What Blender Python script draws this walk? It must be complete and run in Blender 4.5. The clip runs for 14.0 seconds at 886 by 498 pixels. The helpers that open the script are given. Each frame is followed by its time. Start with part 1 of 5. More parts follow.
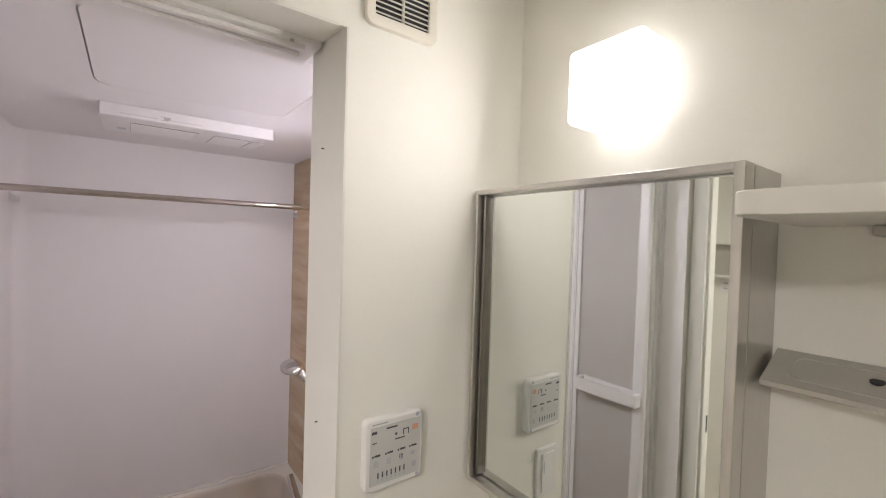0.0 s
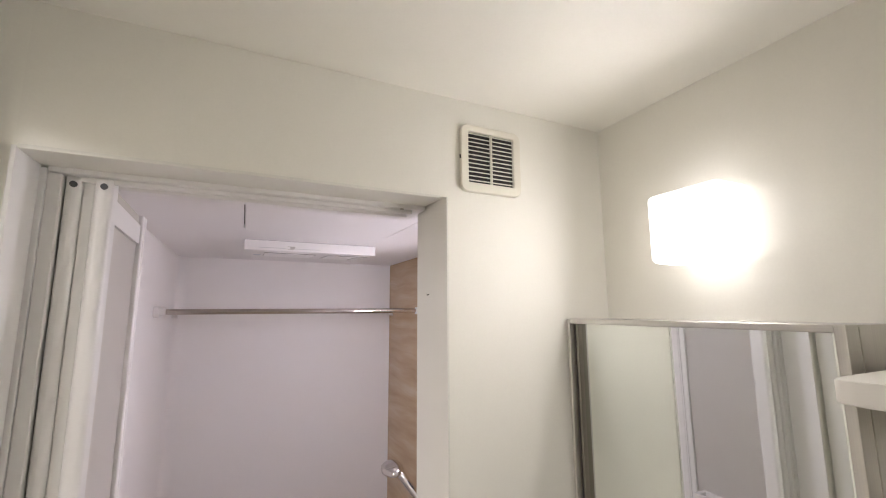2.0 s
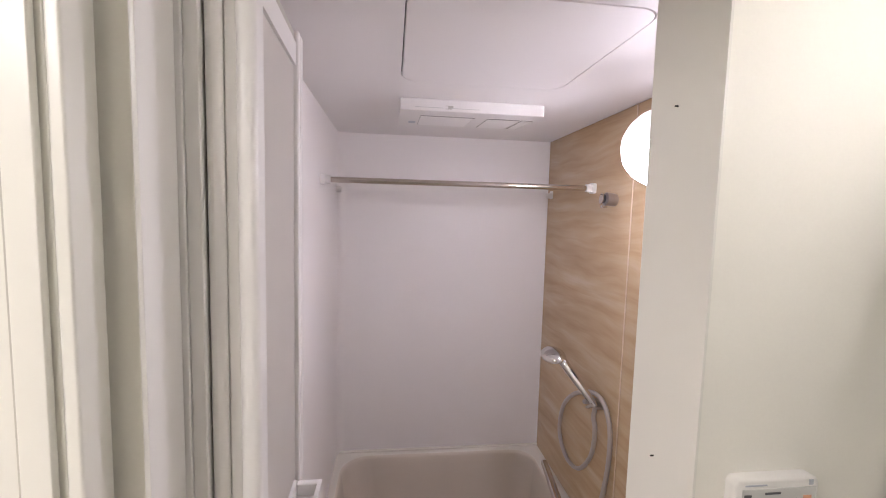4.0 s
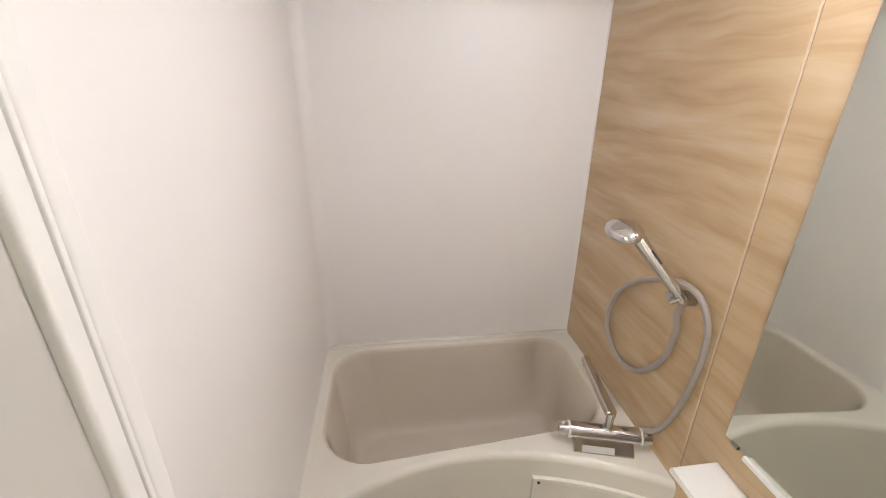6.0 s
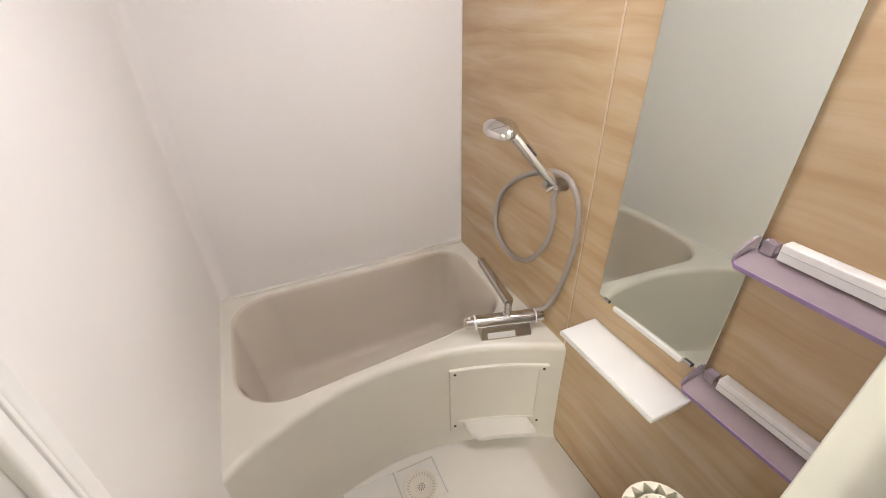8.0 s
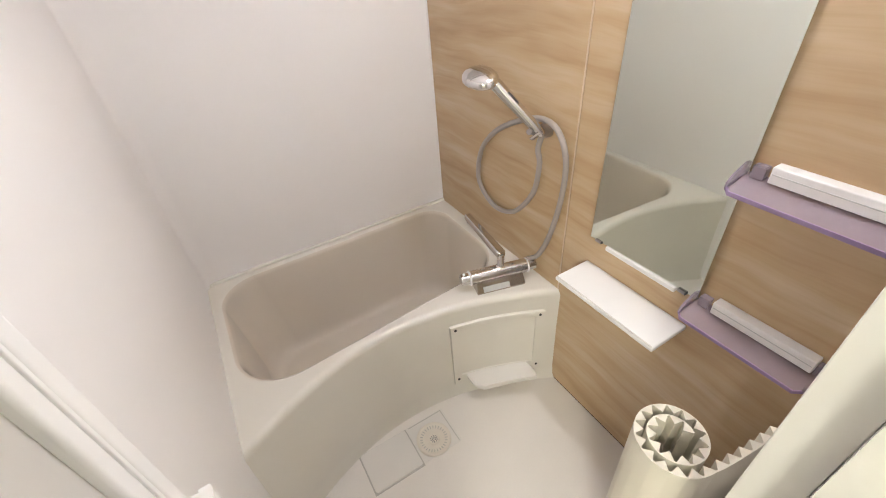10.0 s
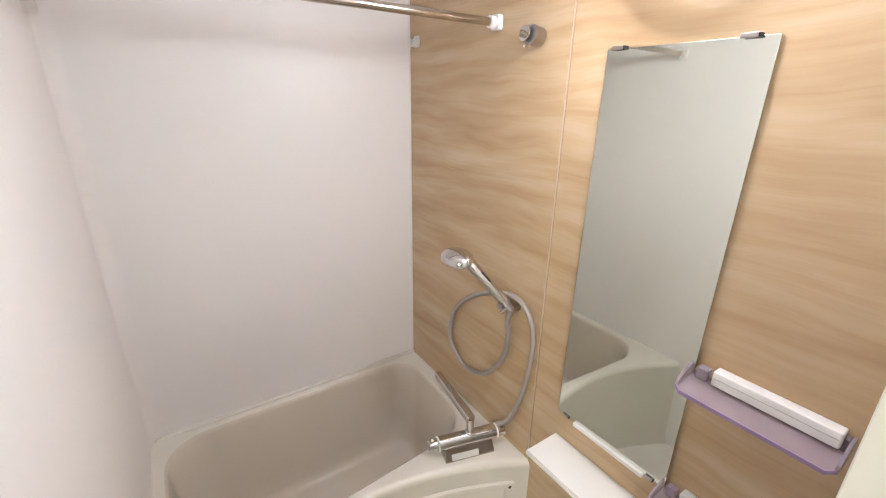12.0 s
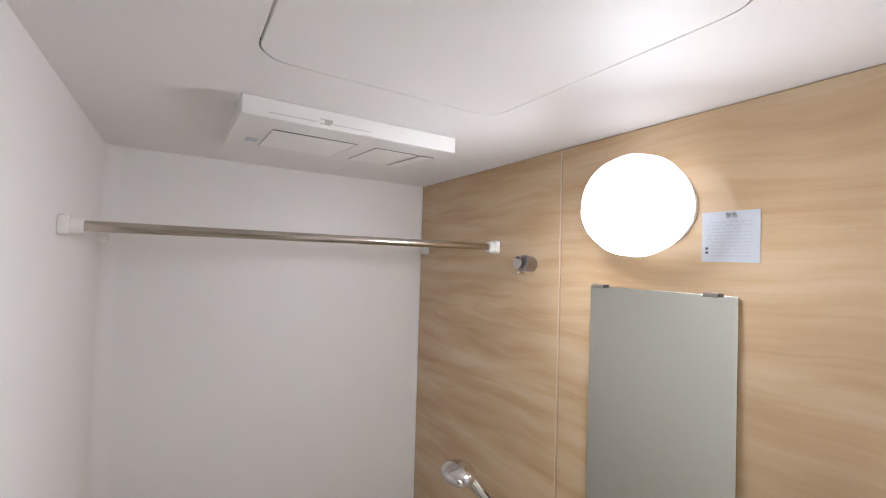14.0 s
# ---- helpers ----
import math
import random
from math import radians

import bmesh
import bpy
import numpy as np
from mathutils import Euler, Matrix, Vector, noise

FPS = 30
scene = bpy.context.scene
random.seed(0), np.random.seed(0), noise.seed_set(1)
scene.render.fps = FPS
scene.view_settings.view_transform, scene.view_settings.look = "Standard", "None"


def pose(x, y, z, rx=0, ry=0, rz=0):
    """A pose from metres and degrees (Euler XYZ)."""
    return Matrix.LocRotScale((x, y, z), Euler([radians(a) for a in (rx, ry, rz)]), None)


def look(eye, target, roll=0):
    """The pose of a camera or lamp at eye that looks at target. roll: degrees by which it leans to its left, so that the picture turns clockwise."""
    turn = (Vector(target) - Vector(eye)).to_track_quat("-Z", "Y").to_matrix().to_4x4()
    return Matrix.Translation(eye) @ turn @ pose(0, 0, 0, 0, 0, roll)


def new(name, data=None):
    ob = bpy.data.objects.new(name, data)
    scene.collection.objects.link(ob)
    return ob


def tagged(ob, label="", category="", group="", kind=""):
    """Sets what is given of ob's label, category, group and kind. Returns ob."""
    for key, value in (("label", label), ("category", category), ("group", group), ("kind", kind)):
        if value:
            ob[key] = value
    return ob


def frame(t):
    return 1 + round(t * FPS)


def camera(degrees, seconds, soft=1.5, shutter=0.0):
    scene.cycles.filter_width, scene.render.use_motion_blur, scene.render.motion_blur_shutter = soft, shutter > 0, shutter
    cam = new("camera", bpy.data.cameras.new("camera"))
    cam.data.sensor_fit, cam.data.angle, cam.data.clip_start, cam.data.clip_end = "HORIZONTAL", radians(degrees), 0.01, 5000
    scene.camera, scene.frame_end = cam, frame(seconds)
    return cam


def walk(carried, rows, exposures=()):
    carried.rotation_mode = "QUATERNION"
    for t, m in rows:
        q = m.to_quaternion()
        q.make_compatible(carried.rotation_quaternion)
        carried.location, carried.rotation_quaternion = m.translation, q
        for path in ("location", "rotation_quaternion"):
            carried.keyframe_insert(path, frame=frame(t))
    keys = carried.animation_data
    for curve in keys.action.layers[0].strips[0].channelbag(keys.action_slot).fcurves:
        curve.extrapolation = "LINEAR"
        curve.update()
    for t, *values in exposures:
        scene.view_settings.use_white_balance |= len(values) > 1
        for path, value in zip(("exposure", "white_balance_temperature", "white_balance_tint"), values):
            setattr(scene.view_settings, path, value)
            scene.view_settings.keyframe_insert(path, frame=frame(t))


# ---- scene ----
cam = camera(93.3, 14.0, 1.1)
PATH = [
    (0, (-0.022, -0.072, 1.761), (1.174, 1.53, 1.718), 1.8),
    (0.5, (-0.033, -0.092, 1.805), (1.142, 1.523, 1.914), 0.7),
    (1, (-0.055, -0.126, 1.851), (1.061, 1.518, 2.075), -0.4),
    (1.5, (-0.061, -0.134, 1.878), (0.947, 1.569, 2.163), -0.6),
    (2, (-0.092, -0.139, 1.883), (0.753, 1.65, 2.174), -0.3),
    (2.3, (-0.118, -0.119, 1.881), (0.618, 1.724, 2.133), 0.2),
    (2.5, (-0.131, -0.109, 1.87), (0.517, 1.769, 2.093), 0.3),
    (3, (-0.144, -0.086, 1.855), (0.284, 1.864, 1.971), 0.8),
    (3.5, (-0.154, -0.029, 1.816), (0.092, 1.955, 1.788), 0.9),
    (3.7, (-0.142, 0.026, 1.797), (0.102, 2.009, 1.714), 1.4),
    (5.8, (-0.096, 0.679, 1.6), (0.107, 2.534, 0.882), 0.3),
    (6, (-0.11, 0.711, 1.594), (0.14, 2.54, 0.825), 0.5),
    (6.5, (-0.126, 0.743, 1.574), (0.299, 2.493, 0.703), 0.3),
    (7, (-0.1, 0.743, 1.564), (0.518, 2.398, 0.628), 1.3),
    (7.5, (-0.106, 0.732, 1.551), (0.588, 2.33, 0.568), 1.2),
    (8, (-0.12, 0.69, 1.538), (0.578, 2.246, 0.493), -1.2),
    (8.5, (-0.162, 0.646, 1.532), (0.512, 2.14, 0.385), -5.8),
    (8.7, (-0.165, 0.652, 1.522), (0.518, 2.083, 0.304), -7.0),
    (10.8, (-0.175, 0.736, 1.561), (0.702, 2.114, 0.407), -1.1),
    (11, (-0.18, 0.735, 1.579), (0.74, 2.157, 0.515), -0.2),
    (11.5, (-0.187, 0.726, 1.623), (0.793, 2.239, 0.757), 0.7),
    (12, (-0.198, 0.726, 1.673), (0.86, 2.282, 0.997), 0.9),
    (12.5, (-0.196, 0.714, 1.74), (0.91, 2.316, 1.28), 1.0),
    (13, (-0.203, 0.705, 1.79), (0.93, 2.335, 1.543), 1.4),
    (13.5, (-0.198, 0.683, 1.82), (0.908, 2.347, 1.745), 1.6),
    (14, (-0.193, 0.681, 1.837), (0.865, 2.377, 1.887), 1.7),
]
EXPOSURES = [(0.0, 0.45, 6210, 17), (2.5, 0.38, 6200, 18), (3.7, 0.46, 6190, 20), (5.8, 1.06, 6500, 6), (7.5, 1.27, 6520, 6), (8.6, 1.24, 6480, 6), (11.3, 1.36, 6330, 5), (12.3, 1.06, 6330, 6), (12.8, 0.86, 6230, 6), (14.0, 0.58, 6120, 5)]
walk(cam, [(t, look(eye, target, roll)) for t, eye, target, roll in PATH], EXPOSURES)
# ---- world, light, exposure are set by the lamps below; the place is closed ----
WORLD = bpy.data.worlds.new("interior_dark")
WORLD.use_nodes = True
WORLD.node_tree.nodes["Background"].inputs["Color"].default_value = (0.9, 0.93, 1.0, 1)
WORLD.node_tree.nodes["Background"].inputs["Strength"].default_value = 0.02
scene.world = WORLD
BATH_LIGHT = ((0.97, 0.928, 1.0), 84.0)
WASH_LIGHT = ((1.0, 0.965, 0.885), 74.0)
ROOM_LIGHT = ((1.0, 0.965, 0.90), 60.0)


# ---- materials ----
def shader(name, rough=0.5, metal=0.0, spec=0.5, coat=0.0):
    m = bpy.data.materials.new(name)
    m.use_nodes = True
    b = m.node_tree.nodes["Principled BSDF"]
    b.inputs["Roughness"].default_value = rough
    b.inputs["Metallic"].default_value = metal
    b.inputs["Specular IOR Level"].default_value = spec
    b.inputs["Coat Weight"].default_value = coat
    return m, m.node_tree.nodes, m.node_tree.links, b


def coords(nodes, links, scale):
    tc = nodes.new("ShaderNodeTexCoord")
    mp = nodes.new("ShaderNodeMapping")
    mp.inputs["Scale"].default_value = scale
    links.new(tc.outputs["Object"], mp.inputs["Vector"])
    return mp.outputs["Vector"]


def noise_of(nodes, links, vec, scale, detail=4, rough=0.55, distort=0.0):
    n = nodes.new("ShaderNodeTexNoise")
    n.inputs["Scale"].default_value = scale
    n.inputs["Detail"].default_value = detail
    n.inputs["Roughness"].default_value = rough
    n.inputs["Distortion"].default_value = distort
    links.new(vec, n.inputs["Vector"])
    return n.outputs["Fac"]


def ramp(nodes, links, fac, stops):
    r = nodes.new("ShaderNodeValToRGB")
    while len(r.color_ramp.elements) < len(stops):
        r.color_ramp.elements.new(0.5)
    for e, (p, c) in zip(r.color_ramp.elements, stops):
        e.position, e.color = p, (*c, 1)
    links.new(fac, r.inputs["Fac"])
    return r.outputs["Color"]


def surface(name, color, rough=0.5, metal=0.0, vary=0.04, large=3.0, fine=60.0, bump=0.03, fine_dist=0.002,
            rough_vary=0.08, spec=0.5, coat=0.0):
    """A painted, moulded or metal surface with faint staining, fine grain and uneven gloss."""
    m, nodes, links, b = shader(name, rough, metal, spec, coat)
    vec = coords(nodes, links, (1, 1, 1))
    big = noise_of(nodes, links, vec, large, 2 if bump <= 0.1 else 5)
    small = noise_of(nodes, links, vec, fine, 3)
    mix = nodes.new("ShaderNodeMath")
    mix.operation = "MULTIPLY_ADD"
    mix.inputs[1].default_value = 0.35
    links.new(small, mix.inputs[0])
    links.new(big, mix.inputs[2])
    dark = tuple(c * (1 - vary) for c in color)
    light = tuple(min(1, c * (1 + vary * 0.6)) for c in color)
    if bump > 0.1:
        links.new(ramp(nodes, links, mix.outputs[0], [(0.42, dark), (0.9, light)]), b.inputs["Base Color"])
    else:
        links.new(ramp(nodes, links, big, [(0.25, dark), (0.75, light)]), b.inputs["Base Color"])
    mr = nodes.new("ShaderNodeMapRange")
    low, high = max(0.02, rough - rough_vary), min(1, rough + rough_vary)
    mr.inputs["To Min"].default_value, mr.inputs["To Max"].default_value = (max(0.285, low), high) if rough >= 0.27 else (low, min(0.262, high))
    links.new(big, mr.inputs["Value"])
    links.new(mr.outputs["Result"], b.inputs["Roughness"])
    if bump > 0.1:
        bp = nodes.new("ShaderNodeBump")
        bp.inputs["Strength"].default_value, bp.inputs["Distance"].default_value = bump, fine_dist
        links.new(small, bp.inputs["Height"])
        links.new(bp.outputs["Normal"], b.inputs["Normal"])
    return m


def wood_print(name):
    """Glossy laminate printed with pale, wavy, horizontal grain."""
    m, nodes, links, b = shader(name, 0.16, 0, 0.5)
    vec = coords(nodes, links, (1, 1, 1))
    wav = nodes.new("ShaderNodeMapping")
    wav.inputs["Scale"].default_value = (1, 1.3, 2.4)
    links.new(vec, wav.inputs["Vector"])
    wob = noise_of(nodes, links, wav.outputs["Vector"], 1.6, 2)
    add = nodes.new("ShaderNodeVectorMath")
    add.operation = "MULTIPLY_ADD"
    comb = nodes.new("ShaderNodeCombineXYZ")
    links.new(wob, comb.inputs["Z"])
    add.inputs[1].default_value = (0, 0, 0.10)
    links.new(comb.outputs["Vector"], add.inputs[0])
    links.new(vec, add.inputs[2])

    def streak(sy, sz, scale, detail):
        mp = nodes.new("ShaderNodeMapping")
        mp.inputs["Scale"].default_value = (1, sy, sz)
        links.new(add.outputs["Vector"], mp.inputs["Vector"])
        return noise_of(nodes, links, mp.outputs["Vector"], scale, detail, 0.6)

    broad, mid, thin = streak(0.9, 6.5, 1.7, 3), streak(0.95, 20, 2.0, 5), streak(1.6, 75, 3.0, 4)
    c1 = ramp(nodes, links, broad, [(0.28, (0.47, 0.322, 0.176)), (0.5, (0.562, 0.41, 0.246)), (0.72, (0.645, 0.508, 0.345))])
    c2 = ramp(nodes, links, mid, [(0.30, (0.74, 0.66, 0.56)), (0.42, (0.90, 0.86, 0.81)), (0.5, (0.97, 0.955, 0.94)), (0.62, (1.0, 1.0, 1.0))])
    c3 = ramp(nodes, links, thin, [(0.3, (0.86, 0.83, 0.79)), (0.55, (1, 1, 1))])
    last = c1
    for c, f in ((c2, 0.44), (c3, 0.22)):
        mx = nodes.new("ShaderNodeMix")
        mx.data_type, mx.blend_type = "RGBA", "MULTIPLY"
        mx.inputs["Factor"].default_value = f
        links.new(last, mx.inputs[6])
        links.new(c, mx.inputs[7])
        last = mx.outputs[2]
    links.new(last, b.inputs["Base Color"])
    mr = nodes.new("ShaderNodeMapRange")
    mr.inputs["To Min"].default_value, mr.inputs["To Max"].default_value = 0.06, 0.11
    links.new(mid, mr.inputs["Value"])
    links.new(mr.outputs["Result"], b.inputs["Roughness"])
    bp = nodes.new("ShaderNodeBump")
    bp.inputs["Strength"].default_value, bp.inputs["Distance"].default_value = 0.03, 0.0006
    links.new(thin, bp.inputs["Height"])
    links.new(bp.outputs["Normal"], b.inputs["Normal"])
    return m


def brushed(name, color, axis, rough=0.34):
    """Brushed metal, grain drawn out along one axis."""
    m, nodes, links, b = shader(name, rough, 1.0)
    s = [120, 120, 120]
    s[axis] = 1.5
    vec = coords(nodes, links, tuple(s))
    n = noise_of(nodes, links, vec, 3, 4)
    links.new(ramp(nodes, links, n, [(0.3, tuple(c * 0.9 for c in color)), (0.7, color)]), b.inputs["Base Color"])
    mr = nodes.new("ShaderNodeMapRange")
    mr.inputs["To Min"].default_value, mr.inputs["To Max"].default_value = max(0.29, rough - 0.06), rough + 0.1
    links.new(n, mr.inputs["Value"])
    links.new(mr.outputs["Result"], b.inputs["Roughness"])
    return m


def glow(name, color, strength):
    """A lit diffuser, a little brighter in the middle of its cloth-like noise."""
    m, nodes, links, b = shader(name, 0.4)
    b.inputs["Base Color"].default_value = (0.85, 0.85, 0.83, 1)
    vec = coords(nodes, links, (1, 1, 1))
    n = noise_of(nodes, links, vec, 9, 2)
    mr = nodes.new("ShaderNodeMapRange")
    mr.inputs["To Min"].default_value, mr.inputs["To Max"].default_value = strength * 0.94, strength * 1.06
    links.new(n, mr.inputs["Value"])
    b.inputs["Emission Color"].default_value = (*color, 1)
    links.new(mr.outputs["Result"], b.inputs["Emission Strength"])
    return m


def clear(name, color, rough, trans, ior=1.49):
    m, nodes, links, b = shader(name, rough)
    b.inputs["Transmission Weight"].default_value = trans
    b.inputs["IOR"].default_value = ior
    vec = coords(nodes, links, (1, 1, 1))
    n = noise_of(nodes, links, vec, 25, 3)
    links.new(ramp(nodes, links, n, [(0.3, tuple(c * 0.93 for c in color)), (0.7, color)]), b.inputs["Base Color"])
    return m


def frosted(name, color):
    """A thin frosted plastic sheet that lets half of the light through."""
    m, nodes, links, b = shader(name, 0.5)
    vec = coords(nodes, links, (1, 1, 1))
    c = ramp(nodes, links, noise_of(nodes, links, vec, 3, 2), [(0.3, tuple(v * 0.96 for v in color)), (0.7, color)])
    links.new(c, b.inputs["Base Color"])
    tl = nodes.new("ShaderNodeBsdfTranslucent")
    links.new(c, tl.inputs["Color"])
    mx = nodes.new("ShaderNodeMixShader")
    mx.inputs["Fac"].default_value = 0.35
    links.new(b.outputs["BSDF"], mx.inputs[1])
    links.new(tl.outputs["BSDF"], mx.inputs[2])
    links.new(mx.outputs["Shader"], nodes["Material Output"].inputs["Surface"])
    return m


M_PAPER = surface("cream_wallpaper", (0.87, 0.85, 0.775), 0.62, vary=0.035, large=2.2, fine=220, bump=0.22, fine_dist=0.0006, spec=0.35)
M_CEIL = surface("white_ceiling_paper", (0.87, 0.85, 0.78), 0.7, vary=0.03, fine=200, bump=0.25, fine_dist=0.0006, spec=0.3)
M_BWALL = surface("satin_white_bath_panel", (0.885, 0.857, 0.835), 0.42, vary=0.02, large=1.6, fine=90, bump=0.05, fine_dist=0.0006, rough_vary=0.05)
M_BCEIL = surface("white_bath_ceiling_panel", (0.84, 0.815, 0.80), 0.5, vary=0.02, large=1.5, fine=120, bump=0.03, fine_dist=0.0004)
M_WOOD = wood_print("wood_print_laminate")
M_SEAM = surface("beige_joint_strip", (0.66, 0.52, 0.37), 0.3, vary=0.05)
M_FRP = surface("white_moulded_resin", (0.79, 0.755, 0.70), 0.22, vary=0.025, large=3, fine=140, bump=0.02, fine_dist=0.0004, coat=0.2)
M_APRON = surface("cream_moulded_resin", (0.79, 0.752, 0.67), 0.22, vary=0.03, large=3, fine=120, bump=0.03, fine_dist=0.0005, coat=0.2)
M_BASIN = surface("greige_bathtub_resin", (0.725, 0.655, 0.56), 0.14, vary=0.03, large=2, fine=150, bump=0.02, fine_dist=0.0004, coat=0.2)
M_BFLOOR = surface("white_bath_floor", (0.78, 0.735, 0.675), 0.4, vary=0.04, large=4, fine=160, bump=0.3, fine_dist=0.001)
M_TRIM = surface("white_enamel_trim", (0.80, 0.785, 0.72), 0.36, vary=0.025, large=4, fine=70, bump=0.05)
M_VINYL = surface("white_vinyl_frame", (0.82, 0.80, 0.775), 0.27, vary=0.02, large=5, fine=80, bump=0.03)
M_WHITE = surface("white_plastic", (0.82, 0.80, 0.77), 0.33, vary=0.02, large=8, fine=120, bump=0.03)
M_IVORY = surface("ivory_plastic", (0.80, 0.765, 0.66), 0.38, vary=0.04, large=12, fine=150, bump=0.04)
# Copy of M_WHITE raised in tone so its parts look better lit.
M_GRILLE = surface("light_lifted_white_plastic", (0.90, 0.885, 0.86), 0.33, vary=0.02, large=8, fine=120, bump=0.03)
# Dark colour standing in for shade round the dryer's inlet plates.
M_SHADE = surface("painted_recess_shade", (0.26, 0.245, 0.225), 0.5, vary=0.1)
M_GAP = surface("dark_gap", (0.03, 0.027, 0.025), 0.7, vary=0.2)
M_RUBBER = surface("black_rubber", (0.025, 0.025, 0.027), 0.5, vary=0.2)
M_CHROME = surface("chrome", (0.67, 0.65, 0.635), 0.08, 1.0, vary=0.05, large=20, fine=200, bump=0.01, rough_vary=0.04)
M_SATIN = surface("satin_nickel", (0.40, 0.37, 0.35), 0.3, 1.0, vary=0.06, large=20, fine=250, bump=0.03)
M_STEEL = surface("polished_stainless", (0.52, 0.47, 0.415), 0.11, 1.0, vary=0.06, large=15, fine=200, bump=0.015)
M_HOSE = surface("grey_shower_hose", (0.40, 0.355, 0.32), 0.36, 0.25, vary=0.05, large=15, fine=120)
M_ALU = brushed("brushed_aluminium", (0.66, 0.64, 0.61), 2, 0.3)
M_ALUD = brushed("dark_brushed_aluminium", (0.29, 0.27, 0.24), 2, 0.3)
M_ALUH = brushed("brushed_aluminium_across", (0.66, 0.64, 0.61), 1, 0.3)
M_MIRROR, _n, _l, _b = shader("mirror_glass", 0.015, 1.0)
_b.inputs["Base Color"].default_value = (0.83, 0.855, 0.83, 1)
M_BMIRROR, _n, _l, _b = shader("bath_mirror_glass", 0.03, 1.0)
_b.inputs["Base Color"].default_value = (0.79, 0.83, 0.775, 1)
M_PURPLE = clear("smoky_violet_acrylic", (0.80, 0.69, 0.78), 0.05, 0.68)
M_PURPLE_EDGE = clear("violet_acrylic_edge", (0.47, 0.345, 0.56), 0.2, 0.3)
M_FROST = frosted("frosted_polystyrene", (0.775, 0.74, 0.695))
M_LID = surface("cream_bath_lid_plastic", (0.83, 0.78, 0.65), 0.42, vary=0.05, large=6, fine=90, bump=0.05)
M_STRAIN = surface("pale_cream_plastic", (0.76, 0.70, 0.60), 0.35, vary=0.04, large=30, fine=120)
M_BOARD = surface("white_melamine_board", (0.80, 0.775, 0.71), 0.4, vary=0.025, large=4, fine=100, bump=0.03)
M_TRAY = surface("grey_tray_resin", (0.50, 0.475, 0.42), 0.36, vary=0.05, large=8, fine=100)
M_LABEL = surface("pale_blue_label_film", (0.53, 0.565, 0.615), 0.3, vary=0.02, large=10)
M_LCD = surface("grey_control_film", (0.60, 0.595, 0.57), 0.35, vary=0.03, large=20)
M_INK = surface("dark_grey_ink", (0.09, 0.09, 0.095), 0.6, vary=0.1)
M_INK2 = surface("faded_grey_ink", (0.47, 0.495, 0.545), 0.6, vary=0.1)
M_ORANGE = surface("orange_ink", (0.72, 0.35, 0.22), 0.5, vary=0.1)
M_GRIME = surface("brown_grime", (0.42, 0.34, 0.22), 0.6, vary=0.3, large=90, fine=300)
M_OAK = surface("oak_board", (0.42, 0.22, 0.08), 0.5, vary=0.2, large=8, fine=60, bump=0.1)
M_FLOORW = surface("pale_vinyl_floor", (0.68, 0.62, 0.53), 0.45, vary=0.12, large=6, fine=70, bump=0.08)
# Globe's emission is weighted low and north by hand to spare ceiling and wood.
M_BLAMP = glow("boosted_quarter_of_round_diffuser", BATH_LIGHT[0], BATH_LIGHT[1] * 0.95)
M_BLAMP_TOP = glow("dimmed_upper_half_of_round_diffuser", BATH_LIGHT[0], BATH_LIGHT[1] * 0.016)
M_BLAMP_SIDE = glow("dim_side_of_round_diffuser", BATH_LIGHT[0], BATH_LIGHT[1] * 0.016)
M_BLAMP_CENTRE = glow("dimmed_centre_of_round_diffuser", BATH_LIGHT[0], BATH_LIGHT[1] * 0.055)
M_BLAMP_MID = glow("half_boosted_quarter_of_round_diffuser", BATH_LIGHT[0], BATH_LIGHT[1] * 0.54)
# Front glow gathered into one low patch, sides dimmed, to soften nearby hot spots.
M_WLAMP = glow("boosted_patch_of_square_diffuser", *WASH_LIGHT)
M_WLAMP_UNDER = glow("dimmed_underside_of_square_diffuser", WASH_LIGHT[0], WASH_LIGHT[1] * 0.04)
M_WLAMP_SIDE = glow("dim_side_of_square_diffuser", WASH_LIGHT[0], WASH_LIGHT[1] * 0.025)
M_RLAMP = glow("lit_downlight", *ROOM_LIGHT)
# Glow of the unseen fill lamp added in the next room.
M_CLAMP = glow("added_fill_glow", ROOM_LIGHT[0], 35.0)


# ---- mesh helpers ----
def box(bm, x0, x1, y0, y1, z0, z1, bevel=0.0, seg=2):
    vs = [bm.verts.new((x, y, z)) for x in (x0, x1) for y in (y0, y1) for z in (z0, z1)]
    q = [(0, 1, 3, 2), (4, 6, 7, 5), (0, 4, 5, 1), (2, 3, 7, 6), (0, 2, 6, 4), (1, 5, 7, 3)]
    fs = [bm.faces.new([vs[i] for i in f]) for f in q]
    if bevel:
        es = list({e for f in fs for e in f.edges})
        r = bmesh.ops.bevel(bm, geom=es, offset=bevel, segments=seg, profile=0.5, affect="EDGES")
        return list({v for f in r["faces"] for v in f.verts} | {v for v in vs if v.is_valid})
    return vs


